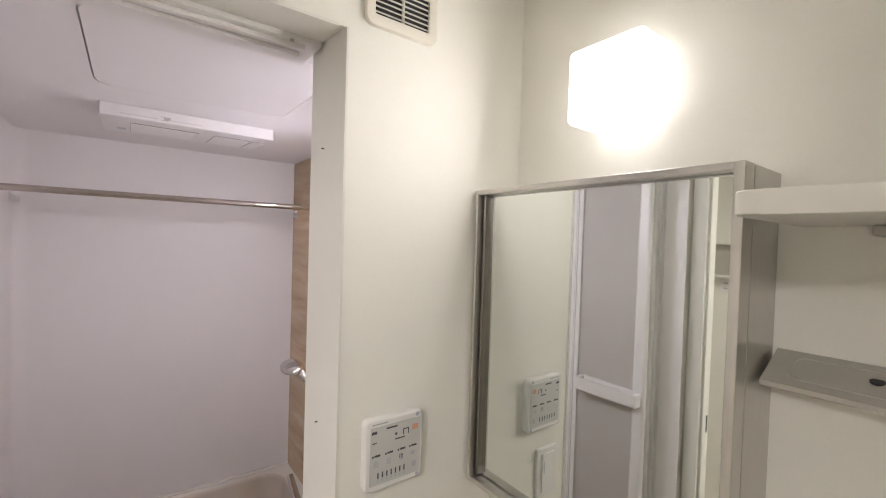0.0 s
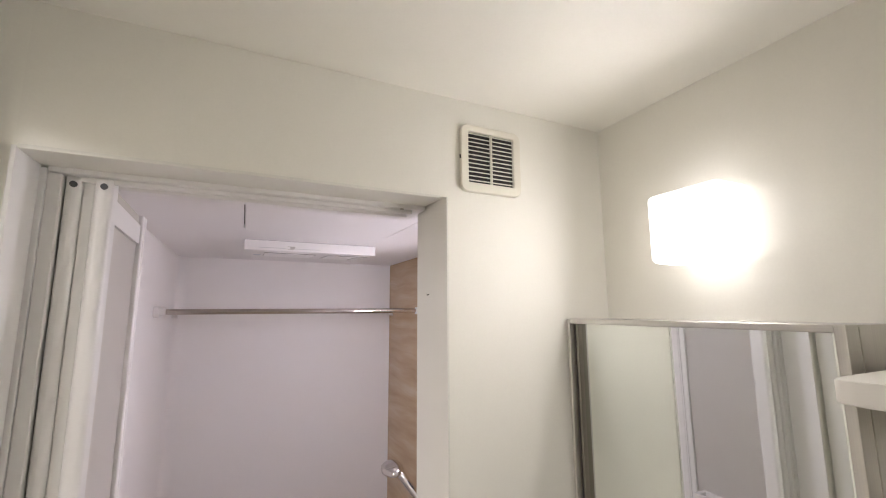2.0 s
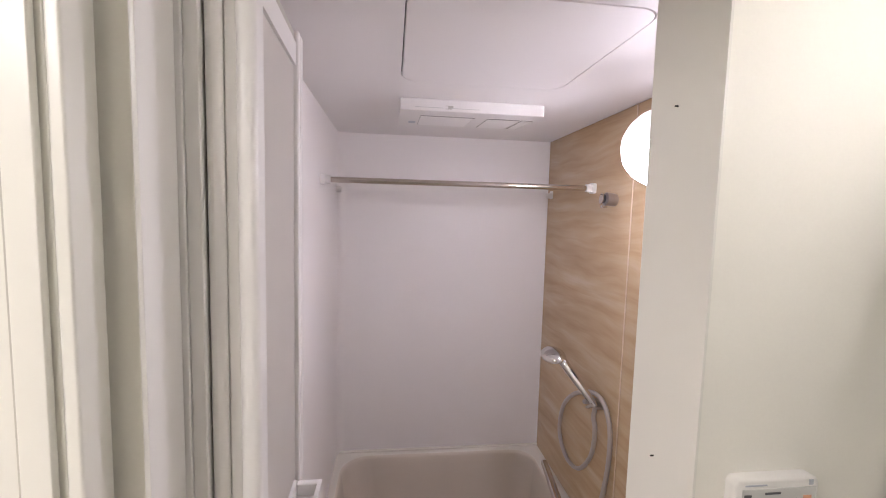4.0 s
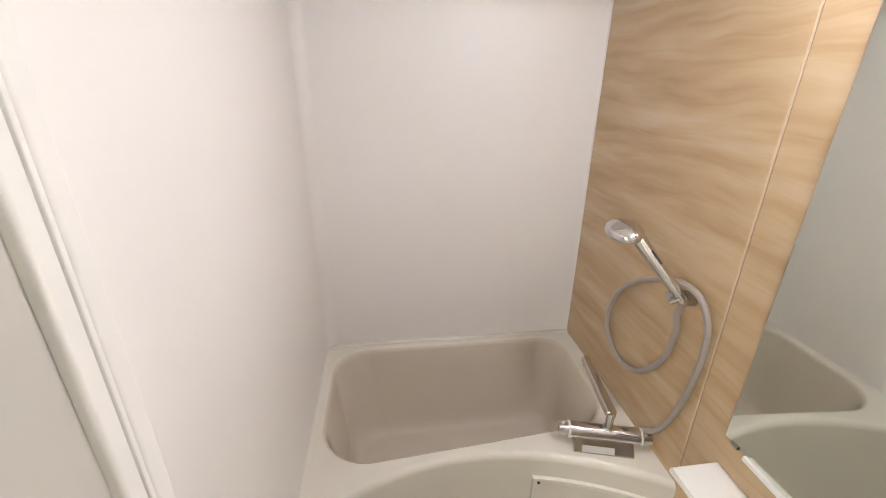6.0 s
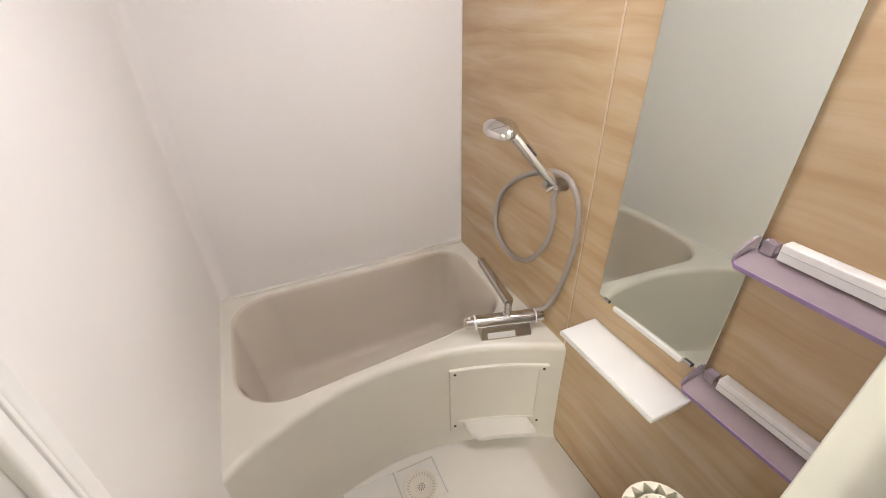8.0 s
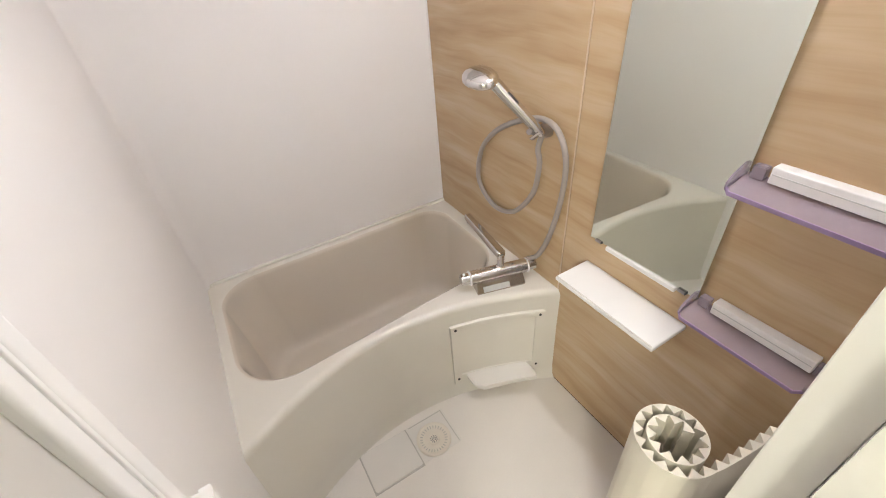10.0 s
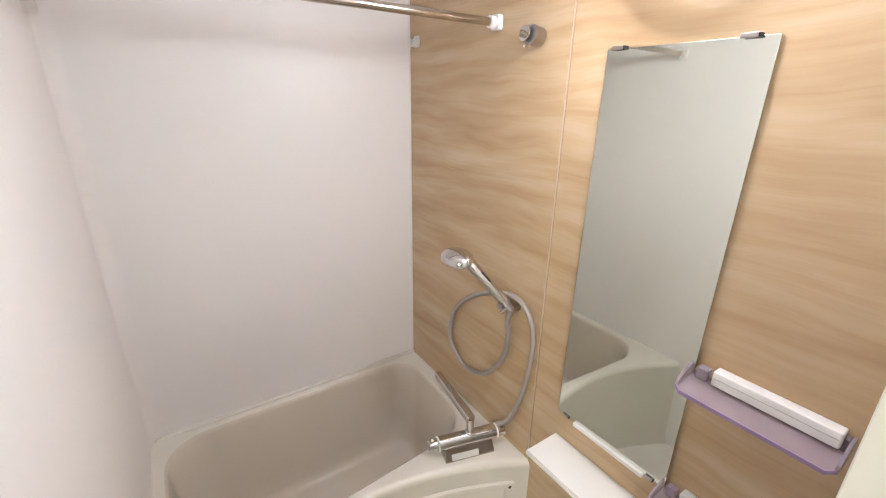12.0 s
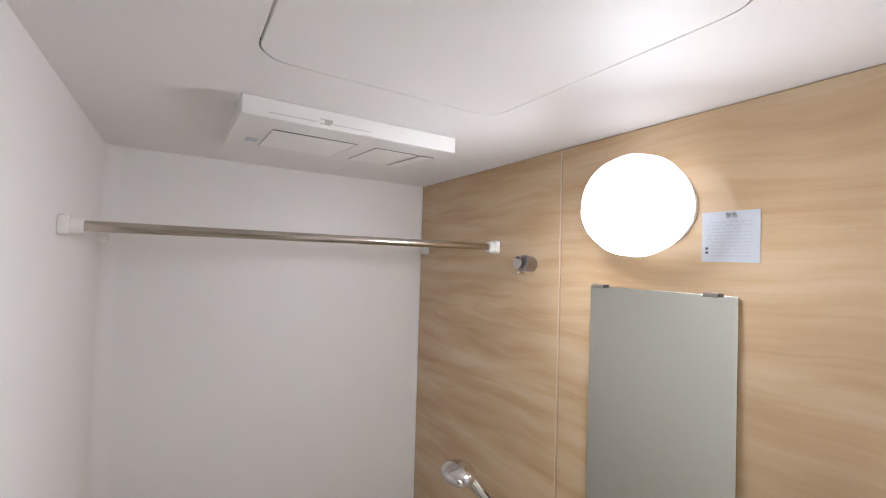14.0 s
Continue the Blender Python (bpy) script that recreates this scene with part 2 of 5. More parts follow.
def tube(bm, pts, r, seg=12, cap=True):
    """A round tube along points; r is one radius or one a point."""
    pts = [Vector(p) for p in pts]
    rs = r if isinstance(r, (list, tuple)) else [r] * len(pts)
    rings, up = [], None
    for i, p in enumerate(pts):
        d = (pts[min(i + 1, len(pts) - 1)] - pts[max(i - 1, 0)]).normalized()
        if up is None:
            up = d.orthogonal().normalized()
        up = (up - d * up.dot(d)).normalized()
        side = d.cross(up)
        rings.append([bm.verts.new(p + (up * math.cos(a) + side * math.sin(a)) * rs[i]) for a in (2 * math.pi * k / seg for k in range(seg))])
    for a, b in zip(rings, rings[1:]):
        for k in range(seg):
            bm.faces.new((a[k], a[(k + 1) % seg], b[(k + 1) % seg], b[k]))
    if cap:
        bm.faces.new(rings[0][::-1])
        bm.faces.new(rings[-1])
    return rings


def loops(bm, rows, closed=True, cap0=False, cap1=False):
    """Faces between rows of points that all have the same count."""
    vr = [[bm.verts.new(p) for p in row] for row in rows]
    n = len(vr[0])
    for a, b in zip(vr, vr[1:]):
        for k in range(n if closed else n - 1):
            bm.faces.new((a[k], a[(k + 1) % n], b[(k + 1) % n], b[k]))
    if cap0:
        bm.faces.new(vr[0][::-1])
    if cap1:
        bm.faces.new(vr[-1])
    return vr


def rounded(u0, u1, v0, v1, r, seg=5):
    """A rounded rectangle's outline, anticlockwise."""
    out = []
    for cx, cy, a0 in ((u1 - r, v1 - r, 0), (u0 + r, v1 - r, 90), (u0 + r, v0 + r, 180), (u1 - r, v0 + r, 270)):
        out += [(cx + r * math.cos(radians(a0 + 90 * k / seg)), cy + r * math.sin(radians(a0 + 90 * k / seg))) for k in range(seg + 1)]
    return out


def smooth_path(pts, n=8):
    """A Catmull-Rom curve through points."""
    p = [Vector(q) for q in pts]
    p = [2 * p[0] - p[1]] + p + [2 * p[-1] - p[-2]]
    out = []
    for i in range(1, len(p) - 2):
        for k in range(n):
            t = k / n
            out.append(0.5 * ((2 * p[i]) + (p[i + 1] - p[i - 1]) * t + (2 * p[i - 1] - 5 * p[i] + 4 * p[i + 1] - p[i + 2]) * t * t
                              + (3 * p[i] - p[i - 1] - 3 * p[i + 1] + p[i + 2]) * t ** 3))
    return out + [p[-2]]


def mesh_of(name, bm, material, origin, smooth=35):
    bmesh.ops.recalc_face_normals(bm, faces=bm.faces)
    bmesh.ops.translate(bm, verts=bm.verts, vec=-Vector(origin))
    me = bpy.data.meshes.new(name)
    limit = math.cos(radians(max(smooth, 50)))
    bm.normal_update()
    normals = []
    for f in bm.faces:
        f.smooth = True
        for lp in f.loops:
            n = Vector()
            for g in lp.vert.link_faces:
                if g.normal.dot(f.normal) > limit:
                    n += g.normal * max(g.calc_area(), 1e-9)
            normals.append(n.normalized() if n.length > 0 else f.normal.copy())
    bm.to_mesh(me)
    bm.free()
    me.normals_split_custom_set(normals)
    me.materials.append(material)
    return me


BASE = {}


def thing(name, base, label, category, group="", kind=""):
    ob = new(name)
    ob.location = base
    ob.empty_display_size = 0.05
    BASE[ob] = Vector(base)
    return tagged(ob, label, category, group, kind)


def solid(name, bm, material, label, category="", group="", kind="", smooth=35):
    """A thing of one mesh."""
    lo = [min(v.co[i] for v in bm.verts) for i in range(3)]
    hi = [max(v.co[i] for v in bm.verts) for i in range(3)]
    base = Vector(((lo[0] + hi[0]) / 2, (lo[1] + hi[1]) / 2, lo[2]))
    ob = new(name, mesh_of(name, bm, material, base, smooth))
    ob.location = base
    BASE[ob] = base
    return tagged(ob, label, category, group, kind)


def part(name, bm, material, parent, label="", smooth=35):
    """One mesh under a thing or a part, built in the place's own coordinates."""
    ob = new(name, mesh_of(name, bm, material, BASE[parent], smooth))
    ob.parent = parent
    BASE[ob] = BASE[parent]
    return tagged(ob, label)


def boxpart(name, dims, material, parent, label="", bevel=0.0):
    bm = bmesh.new()
    box(bm, *dims, bevel=bevel)
    return part(name, bm, material, parent, label)


def slab(name, dims, material, label, bevel=0.0):
    bm = bmesh.new()
    box(bm, *dims, bevel=bevel)
    return solid(name, bm, material, label, kind="structure")


def plate_with_hole(bm, x0, x1, y0, y1, z0, z1, hole):
    """A slab lying in x and y with a hole right through it."""
    for z, flip in ((z0, True), (z1, False)):
        outer = [bm.verts.new((x, y, z)) for x, y in ((x0, y0), (x1, y0), (x1, y1), (x0, y1))]
        inner = [bm.verts.new((x, y, z)) for x, y in hole]
        es = [bm.edges.new((l[i], l[(i + 1) % len(l)])) for l in (outer, inner) for i in range(len(l))]
        bmesh.ops.triangle_fill(bm, use_beauty=True, use_dissolve=False, edges=es)
        if flip:
            o0, i0 = outer, inner
    for a, b in ((o0, outer), (i0, inner)):
        for k in range(len(a)):
            bm.faces.new((a[k], a[(k + 1) % len(a)], b[(k + 1) % len(a)], b[k]))
# ---- large structure ----
BX0, BX1, BY0, BY1, BZ = -0.40, 0.70, 0.73, 2.30, 2.156      # the bath cubicle, inside
WX0, WX1, WY0, WY1, WZ = -0.424, 0.671, -1.10, 0.583, 2.316   # the washroom, inside
DX0, DX1, DZ = -0.381, 0.247, 2.104                           # the bath doorway

slab("bath_floor", (BX0, BX1, BY0 - 0.03, BY1, -0.05, 0.0), M_BFLOOR, "white moulded resin floor of the bath cubicle")
bm = bmesh.new()
# back and left walls in one shell with a softly rounded corner between them
R = 0.045
inner = [(BX0, BY0)] + [(BX0 + R - R * math.cos(radians(a)), BY1 - R + R * math.sin(radians(a))) for a in range(0, 91, 15)] + [(BX1 - 0.001, BY1)]
outer = [(BX0 - 0.04, BY0)] + [(BX0 - 0.04, BY1 + 0.04)] * 7 + [(BX1 - 0.001, BY1 + 0.04)]
loops(bm, [[(x, y, 0) for x, y in inner + outer[::-1]], [(x, y, BZ) for x, y in inner + outer[::-1]]])
solid("wall_bath_back", bm, M_BWALL, "satin white resin wall panels with a rounded corner", kind="structure", smooth=40)
east = thing("wall_bath_east", (BX1 + 0.02, 1.5, 0), "glossy wood-print laminate wall panels with horizontal grain", "wall", kind="structure")
boxpart("wall_panel", (BX1, BX1 + 0.04, BY0 - 0.02, 1.4962, 0, BZ), M_WOOD, east, "", 0.005)
boxpart("wall_panel", (BX1, BX1 + 0.04, 1.4998, BY1 + 0.04, 0, BZ), M_WOOD, east, "", 0.005)
boxpart("joint_strip", (BX1 - 0.0003, BX1 + 0.03, 1.4965, 1.4995, 0, BZ), M_SEAM, east, "pale beige joint strip")
boxpart("corner_bead", (BX1 - 0.004, BX1 - 0.0005, BY1 - 0.006, BY1 - 0.0005, 0.47, BZ), M_BWALL, east, "white sealed corner bead")

bm = bmesh.new()
hole = rounded(-0.107, 0.384, 0.885, 1.412, 0.055, 6)
plate_with_hole(bm, BX0 - 0.04, BX1 + 0.04, BY0 - 0.02, BY1 + 0.04, BZ, BZ + 0.012, hole)
solid("ceiling_bath", bm, M_BCEIL, "white resin ceiling panel of the bath cubicle", kind="structure")
hatch = thing("ceiling_hatch", (0.14, 1.15, BZ), "white rounded access hatch in the bath ceiling", "hatch", kind="structure")
bm = bmesh.new()
hp = rounded(-0.1045, 0.3825, 0.8875, 1.4105, 0.053, 6)
hp2 = rounded(-0.1025, 0.3805, 0.8895, 1.4085, 0.051, 6)
loops(bm, [[(x, y, BZ + 0.014) for x, y in hp], [(x, y, BZ + 0.002) for x, y in hp], [(x, y, BZ - 0.0006) for x, y in hp2]], cap0=True, cap1=True)
part("hatch_panel", bm, M_BCEIL, hatch)
boxpart("gap_backing", (-0.13, 0.41, 0.86, 1.44, BZ + 0.0125, BZ + 0.04), M_GAP, hatch, "dark gap round the hatch")

SPLAY = 0.013      # the reveal opens towards the washroom
# the wall between washroom and bath, with the doorway through it
slab("wall_door_right", (DX1 + SPLAY, WX1 + 0.03, WY1, 0.70, -0.05, WZ), M_PAPER, "cream papered wall beside the bath door")
slab("wall_door_left", (WX0 - 0.08, DX0, WY1, 0.70, -0.05, WZ), M_PAPER, "cream papered strip of wall beside the bath door")
slab("wall_door_top", (DX0, DX1 + SPLAY, WY1, 0.70, DZ, WZ), M_PAPER, "cream papered wall over the bath door")
slab("wall_bath_front_right", (DX1 + 0.045, BX1 + 0.04, 0.7005, BY0, -0.05, BZ), M_BWALL, "white bath panel beside the door")
slab("wall_bath_front_left", (BX0 - 0.04, DX0 - 0.004, 0.7005, BY0, -0.05, BZ), M_BWALL, "white bath panel beside the door")
slab("wall_bath_front_top", (DX0 - 0.004, DX1 + 0.0448, 0.7005, BY0, DZ + 0.004, BZ), M_BWALL, "white bath panel over the door")

# bath door frame: reveal boards and the white vinyl frame behind them
fr = thing("door_frame_bath", ((DX0 + DX1) / 2, 0.66, 0), "white vinyl frame and reveal boards of the bath doorway", "door frame", kind="structure")
T = 0.004
bm = bmesh.new()
loops(bm, [[(DX1 + SPLAY - T, WY1 - 0.003, z), (DX1 + SPLAY - 0.0005, WY1 - 0.003, z), (DX1 + SPLAY - 0.0005, 0.7003, z), (DX1 - T, 0.7003, z)] for z in (0.0, DZ)], cap0=True, cap1=True)
part("reveal_board", bm, M_TRIM, fr, "cream reveal board")
boxpart("reveal_board", (DX0 - 0.002, DX0 + T, WY1 - 0.003, 0.655, 0.0, DZ), M_VINYL, fr, "", 0.001)
boxpart("reveal_board", (DX0 + T, DX1 - T, WY1 - 0.003, 0.655, DZ - T, DZ + 0.002), M_TRIM, fr, "", 0.001)
boxpart("frame_jamb", (DX1 + 0.032, DX1 + 0.0445, 0.7005, 0.759, 0.0, DZ - 0.006), M_TRIM, fr, "", 0.002)
boxpart("frame_jamb", (DX0 - 0.003, DX0 + 0.011, 0.6555, 0.757, 0.0, DZ - 0.006), M_VINYL, fr, "", 0.002)
boxpart("frame_lip", (DX0 + 0.0112, DX0 + 0.0286, 0.658, 0.690, 0.0, DZ - 0.0125), M_VINYL, fr, "", 0.002)
boxpart("frame_lip", (DX0 + 0.0112, DX0 + 0.0226, 0.715, 0.750, 0.0, DZ - 0.03), M_VINYL, fr, "", 0.002)
boxpart("frame_head", (DX0 + 0.0115, DX1 - 0.0045, 0.6555, 0.757, DZ - 0.012, DZ + 0.002), M_VINYL, fr, "", 0.002)
boxpart("head_track", (DX0 + 0.03, DX1 - 0.03, 0.668, 0.676, DZ - 0.020, DZ - 0.0122), M_VINYL, fr, "slim guide rail", 0.001)
boxpart("head_track", (DX0 + 0.03, DX1 - 0.03, 0.700, 0.708, DZ - 0.020, DZ - 0.0122), M_VINYL, fr, "", 0.001)
for sx, sy in ((DX1 - 0.055, 0.66),):
    bm = bmesh.new()
    tube(bm, [(sx, sy, DZ - 0.0145), (sx, sy, DZ - 0.0118)], 0.004, 10)
    part("screw", bm, M_CHROME, fr, "small bright screw head")
boxpart("sill", (DX0, DX1, 0.60, 0.757, -0.04, 0.012), M_VINYL, fr, "white sill", 0.003)
for z in (1.915, 1.43):
    bm = bmesh.new()
    tube(bm, [(DX1 - 0.003, 0.650, z), (DX1 + 0.004, 0.650, z)], 0.0012, 8)
    part("screw", bm, M_GAP, fr, "dark screw hole")

# washroom
slab("floor_wash", (WX0 - 0.08, WX1 + 0.08, WY0 - 0.08, WY1 + 0.02, -0.05, 0.0), M_FLOORW, "pale wood-look vinyl washroom floor")
slab("ceiling_wash", (WX0 - 0.08, WX1 + 0.08, WY0 - 0.08, 0.70, WZ, WZ + 0.05), M_CEIL, "white papered washroom ceiling")
slab("wall_wash_east", (WX1, WX1 + 0.08, WY0 - 0.08, WY1, -0.02, WZ), M_PAPER, "cream papered washroom wall")
slab("wall_wash_south", (WX0 - 0.08, WX1, WY0 - 0.08, WY0, -0.02, WZ), M_PAPER, "cream papered washroom wall")
# left wall with the doorway to the next room
OY0, OY1, OZ = -0.30, 0.535, 2.155
slab("wall_wash_west_far", (WX0 - 0.075, WX0, OY1 + 0.012, WY1, -0.02, WZ), M_PAPER, "cream papered wall beside the doorway")
slab("wall_wash_west_near", (WX0 - 0.075, WX0, WY0, OY0 - 0.02, -0.02, WZ), M_PAPER, "cream papered wall beside the doorway")
slab("wall_wash_west_top", (WX0 - 0.075, WX0, OY0 - 0.02, OY1 + 0.012, OZ + 0.012, WZ), M_PAPER, "cream papered wall over the doorway")
dr = thing("door_frame_wash", (WX0, 0.10, 0), "cream-white enamelled wooden door frame with casing", "door frame", kind="structure")
XC, XB = WX0 + 0.014, WX0 - 0.077      # casing face, back of the frame
for n, d, bv in (("casing", (WX0, XC, OY1 - 0.002, 0.577, 0, 2.198), 0.003), ("casing", (WX0, XC, OY0 - 0.042, OY0 + 0.002, 0, 2.198), 0.003),
                 ("casing_head", (WX0, XC - 0.001, OY0 + 0.0022, OY1 - 0.0022, 2.157, 2.197), 0.003),
                 ("jamb", (XB, WX0 - 0.0002, OY1, OY1 + 0.0118, 0, OZ + 0.011), 0.002), ("jamb", (XB, WX0 - 0.0002, OY0 - 0.0118, OY0, 0, OZ + 0.011), 0.002),
                 ("jamb_head", (XB, WX0 - 0.0004, OY0 + 0.0002, OY1 - 0.0002, OZ, OZ + 0.011), 0.002),
                 ("door_stop", (WX0 - 0.034, WX0 - 0.007, OY1 - 0.009, OY1 - 0.0002, 0, OZ - 0.0002), 0.0015),
                 ("door_stop", (WX0 - 0.034, WX0 - 0.007, OY0 + 0.0002, OY1 - 0.0092, OZ - 0.008, OZ - 0.0002), 0.0015),
                 ("seal_strip", (WX0 - 0.0372, WX0 - 0.0342, OY1 - 0.0062, OY1 - 0.0002, 0, OZ - 0.0002), 0.0),
                 ("strike_plate", (WX0 - 0.066, WX0 - 0.050, OY1 - 0.0012, OY1 - 0.0001, 1.11, 1.17), 0.0)):
    boxpart(n, d, M_GAP if n == "strike_plate" else M_TRAY if n == "seal_strip" else M_TRIM, dr, "soft grey seal" if n == "seal_strip" else "dark strike plate" if n == "strike_plate" else "", bv)

# the room beyond
slab("floor_room", (-2.15, WX0 - 0.08, -1.3, 3.6, -0.05, 0.0), M_FLOORW, "pale wood-look floor of the next room")
slab("ceiling_room", (-2.15, WX0 - 0.08, -1.3, 3.6, WZ + 0.002, WZ + 0.05), M_CEIL, "white papered ceiling of the next room")
slab("wall_room_west", (-2.15, -2.06, -1.3, 3.6, 0, WZ), M_PAPER, "cream papered wall of the next room")
slab("wall_room_north", (-2.06, WX0 - 0.08, 3.5, 3.6, 0, WZ), M_PAPER, "cream papered wall of the next room")
slab("wall_room_south", (-2.06, WX0 - 0.08, -1.3, -1.2, 0, WZ), M_PAPER, "cream papered wall of the next room")
slab("wall_room_east", (WX0 - 0.075, BX0 - 0.042, 0.585, 3.5, 0, WZ), M_PAPER, "cream papered wall of the next room")
slab("wall_room_east_south", (WX0 - 0.08, WX0 - 0.02, -1.2, WY0 - 0.09, 0, WZ), M_PAPER, "cream papered wall of the next room")
# ---- lamps ----
lamp = thing("wall_lamp", (BX1, 1.217, 1.85), "lit round white glass globe lamp on the bath wall", "lamp")
GLOBE, GDEEP, LY, LZ = 0.1085, 0.087, 1.214, 1.962
prof = [(GDEEP + GLOBE * math.sin(radians(a)), GLOBE * math.cos(radians(a))) for a in (-45, -25, -5, 15, 32, 48, 62, 76, 88)]


def dome(rows, k0, k1, mt, nm):
    """Part of the diffuser between two angles, in steps of 7.5 degrees from the north, upwards."""
    bm = bmesh.new()
    full = k1 - k0 == 48
    loops(bm, [[(BX1 - d, LY + r * math.cos(2 * math.pi * k / 48), LZ + r * math.sin(2 * math.pi * k / 48)) for k in range(k0, k1 + (0 if full else 1))] for d, r in rows],
          closed=full, cap0=full and rows[0] == prof[0], cap1=full and rows[-1][1] < 0.01)
    part(nm, bm, mt, lamp, "glowing white glass", 60)


# Uneven glow steers the light here; the glass itself has no such zones.
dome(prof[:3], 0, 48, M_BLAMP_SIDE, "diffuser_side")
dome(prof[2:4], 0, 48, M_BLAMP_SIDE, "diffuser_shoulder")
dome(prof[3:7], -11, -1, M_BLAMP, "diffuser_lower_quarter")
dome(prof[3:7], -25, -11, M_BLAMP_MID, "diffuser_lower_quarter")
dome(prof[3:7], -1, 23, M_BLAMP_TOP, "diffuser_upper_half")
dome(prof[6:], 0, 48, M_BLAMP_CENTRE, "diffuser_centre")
bm = bmesh.new()
tube(bm, [(BX1 - 0.013, LY, LZ), (BX1 - 0.009, LY, LZ), (BX1, LY, LZ)], [0.076, 0.084, 0.084], 40)
part("mount", bm, M_WHITE, lamp, "white base plate")

lamp = thing("square_wall_lamp", (WX1, 0.324, 1.964), "lit square white glass lamp over the mirror cabinet", "lamp")
def yz(x, i, r):
    return [(x, y, z) for y, z in rounded(0.256 + i, 0.391 - i, 1.965 + i, 2.092 - i, r, 5)]


bm = bmesh.new()
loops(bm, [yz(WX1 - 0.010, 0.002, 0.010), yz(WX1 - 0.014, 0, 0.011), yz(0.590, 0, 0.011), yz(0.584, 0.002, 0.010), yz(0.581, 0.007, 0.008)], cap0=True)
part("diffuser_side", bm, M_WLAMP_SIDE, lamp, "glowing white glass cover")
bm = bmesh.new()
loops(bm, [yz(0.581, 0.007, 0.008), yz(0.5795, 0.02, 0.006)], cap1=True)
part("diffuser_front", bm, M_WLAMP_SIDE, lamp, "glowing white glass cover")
# Invented bright patch carries most of the emission; no tube is modelled behind it.
boxpart("diffuser_hot_patch", (0.5786, 0.5794, 0.262, 0.345, 1.972, 2.035), M_WLAMP, lamp, "extra-bright emission patch added low on the glass")
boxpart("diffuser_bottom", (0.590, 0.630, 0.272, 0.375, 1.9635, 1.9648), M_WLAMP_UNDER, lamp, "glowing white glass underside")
boxpart("mount", (WX1 - 0.0098, WX1, 0.27, 0.378, 1.98, 2.078), M_WHITE, lamp, "white base plate", 0.002)

lamp = thing("ceiling_downlight", (-0.911, 0.92, WZ - 0.008), "lit round recessed ceiling downlight", "lamp")
bm = bmesh.new()
tube(bm, [(-0.911, 0.92, WZ - 0.004), (-0.911, 0.92, WZ + 0.0015)], 0.055, 32)
part("diffuser", bm, M_RLAMP, lamp, "glowing disc")
bm = bmesh.new()
loops(bm, [[(-0.911 + r * math.cos(a), 0.92 + r * math.sin(a), z) for a in (2 * math.pi * k / 32 for k in range(32))]
           for r, z in ((0.0555, WZ + 0.001), (0.0555, WZ - 0.006), (0.064, WZ - 0.008), (0.068, WZ - 0.003), (0.068, WZ + 0.001))])
part("trim_ring", bm, M_WHITE, lamp, "white trim ring")


# Unseen lamp added beyond the doorway; fills the washroom's lower walls.
lamp = thing("added_ceiling_fill", (-1.10, -0.45, WZ - 0.07), "unseen round fill light added on the ceiling of the next room", "lamp")
bm = bmesh.new()
loops(bm, [[(-1.10 + r * math.cos(a), -0.45 + r * math.sin(a), z) for a in (2 * math.pi * k / 40 for k in range(40))]
           for r, z in ((0.20, WZ - 0.02), (0.20, WZ - 0.045), (0.185, WZ - 0.06), (0.12, WZ - 0.068), (0.01, WZ - 0.07))], cap1=True)
part("diffuser", bm, M_CLAMP, lamp, "glowing white dome", 60)
bm = bmesh.new()
tube(bm, [(-1.10, -0.45, WZ - 0.022), (-1.10, -0.45, WZ + 0.0015)], 0.19, 40)
part("mount", bm, M_WHITE, lamp, "white base plate")


# ---- bathtub ----
def front(x):
    """The tub's concave front edge."""
    return 1.655 - (0.515 if x > 0.12 else 0.62) * (x - 0.12) ** 2


RIM = 0.480
tub = thing("bathtub", (0.15, 1.9, 0), "built-in bathtub with cream curved apron and greige basin", "bathtub")
N = 40
XS = [BX0 - 0.003 + (BX1 - BX0 + 0.006) * k / N for k in range(N + 1)]
fr_rows = []
for dy, z in ((-0.022, 0.0), (-0.012, 0.02), (-0.006, 0.06), (0.0, 0.30), (0.0, RIM - 0.024), (0.003, RIM - 0.013), (0.009, RIM - 0.005), (0.018, RIM - 0.001), (0.026, RIM)):
    fr_rows.append([(x, front(x) + dy, z) for x in XS])


def basin_loop(inset, z, seg=8):
    """The basin's outline at one depth: a rounded four-sided shape, wider at one end."""
    c = [(-0.362 + inset, 1.662 + inset, 0.165), (0.640 - inset * 0.8, 1.748 + inset, 0.15), (0.640 - inset * 0.8, 2.258 - inset, 0.105), (-0.362 + inset, 2.258 - inset, 0.14)]
    out = []
    for i in range(4):
        p, a, b = Vector(c[i][:2]), Vector(c[i - 1][:2]), Vector(c[(i + 1) % 4][:2])
        u, v = (a - p).normalized(), (b - p).normalized()
        half = u.angle(v) / 2
        r = c[i][2]
        d = r / math.tan(half)
        o = p + (u + v).normalized() * (r / math.sin(half))
        s, e = p + u * d - o, p + v * d - o
        for k in range(seg + 1):
            w = k / seg
            q = s.lerp(e, w).normalized() * r
            out.append((o.x + q.x, o.y + q.y, z))
        m0, nxt = p + v * d, c[(i + 1) % 4]
        m1 = Vector(nxt[:2]) - v * (nxt[2] / math.tan(half))
        for k in range(1, 6):
            q = m0.lerp(m1, k / 6)
            out.append((q.x, q.y, z))
    return out


bm = bmesh.new()
fv = loops(bm, fr_rows, closed=False)
top = fv[-1]
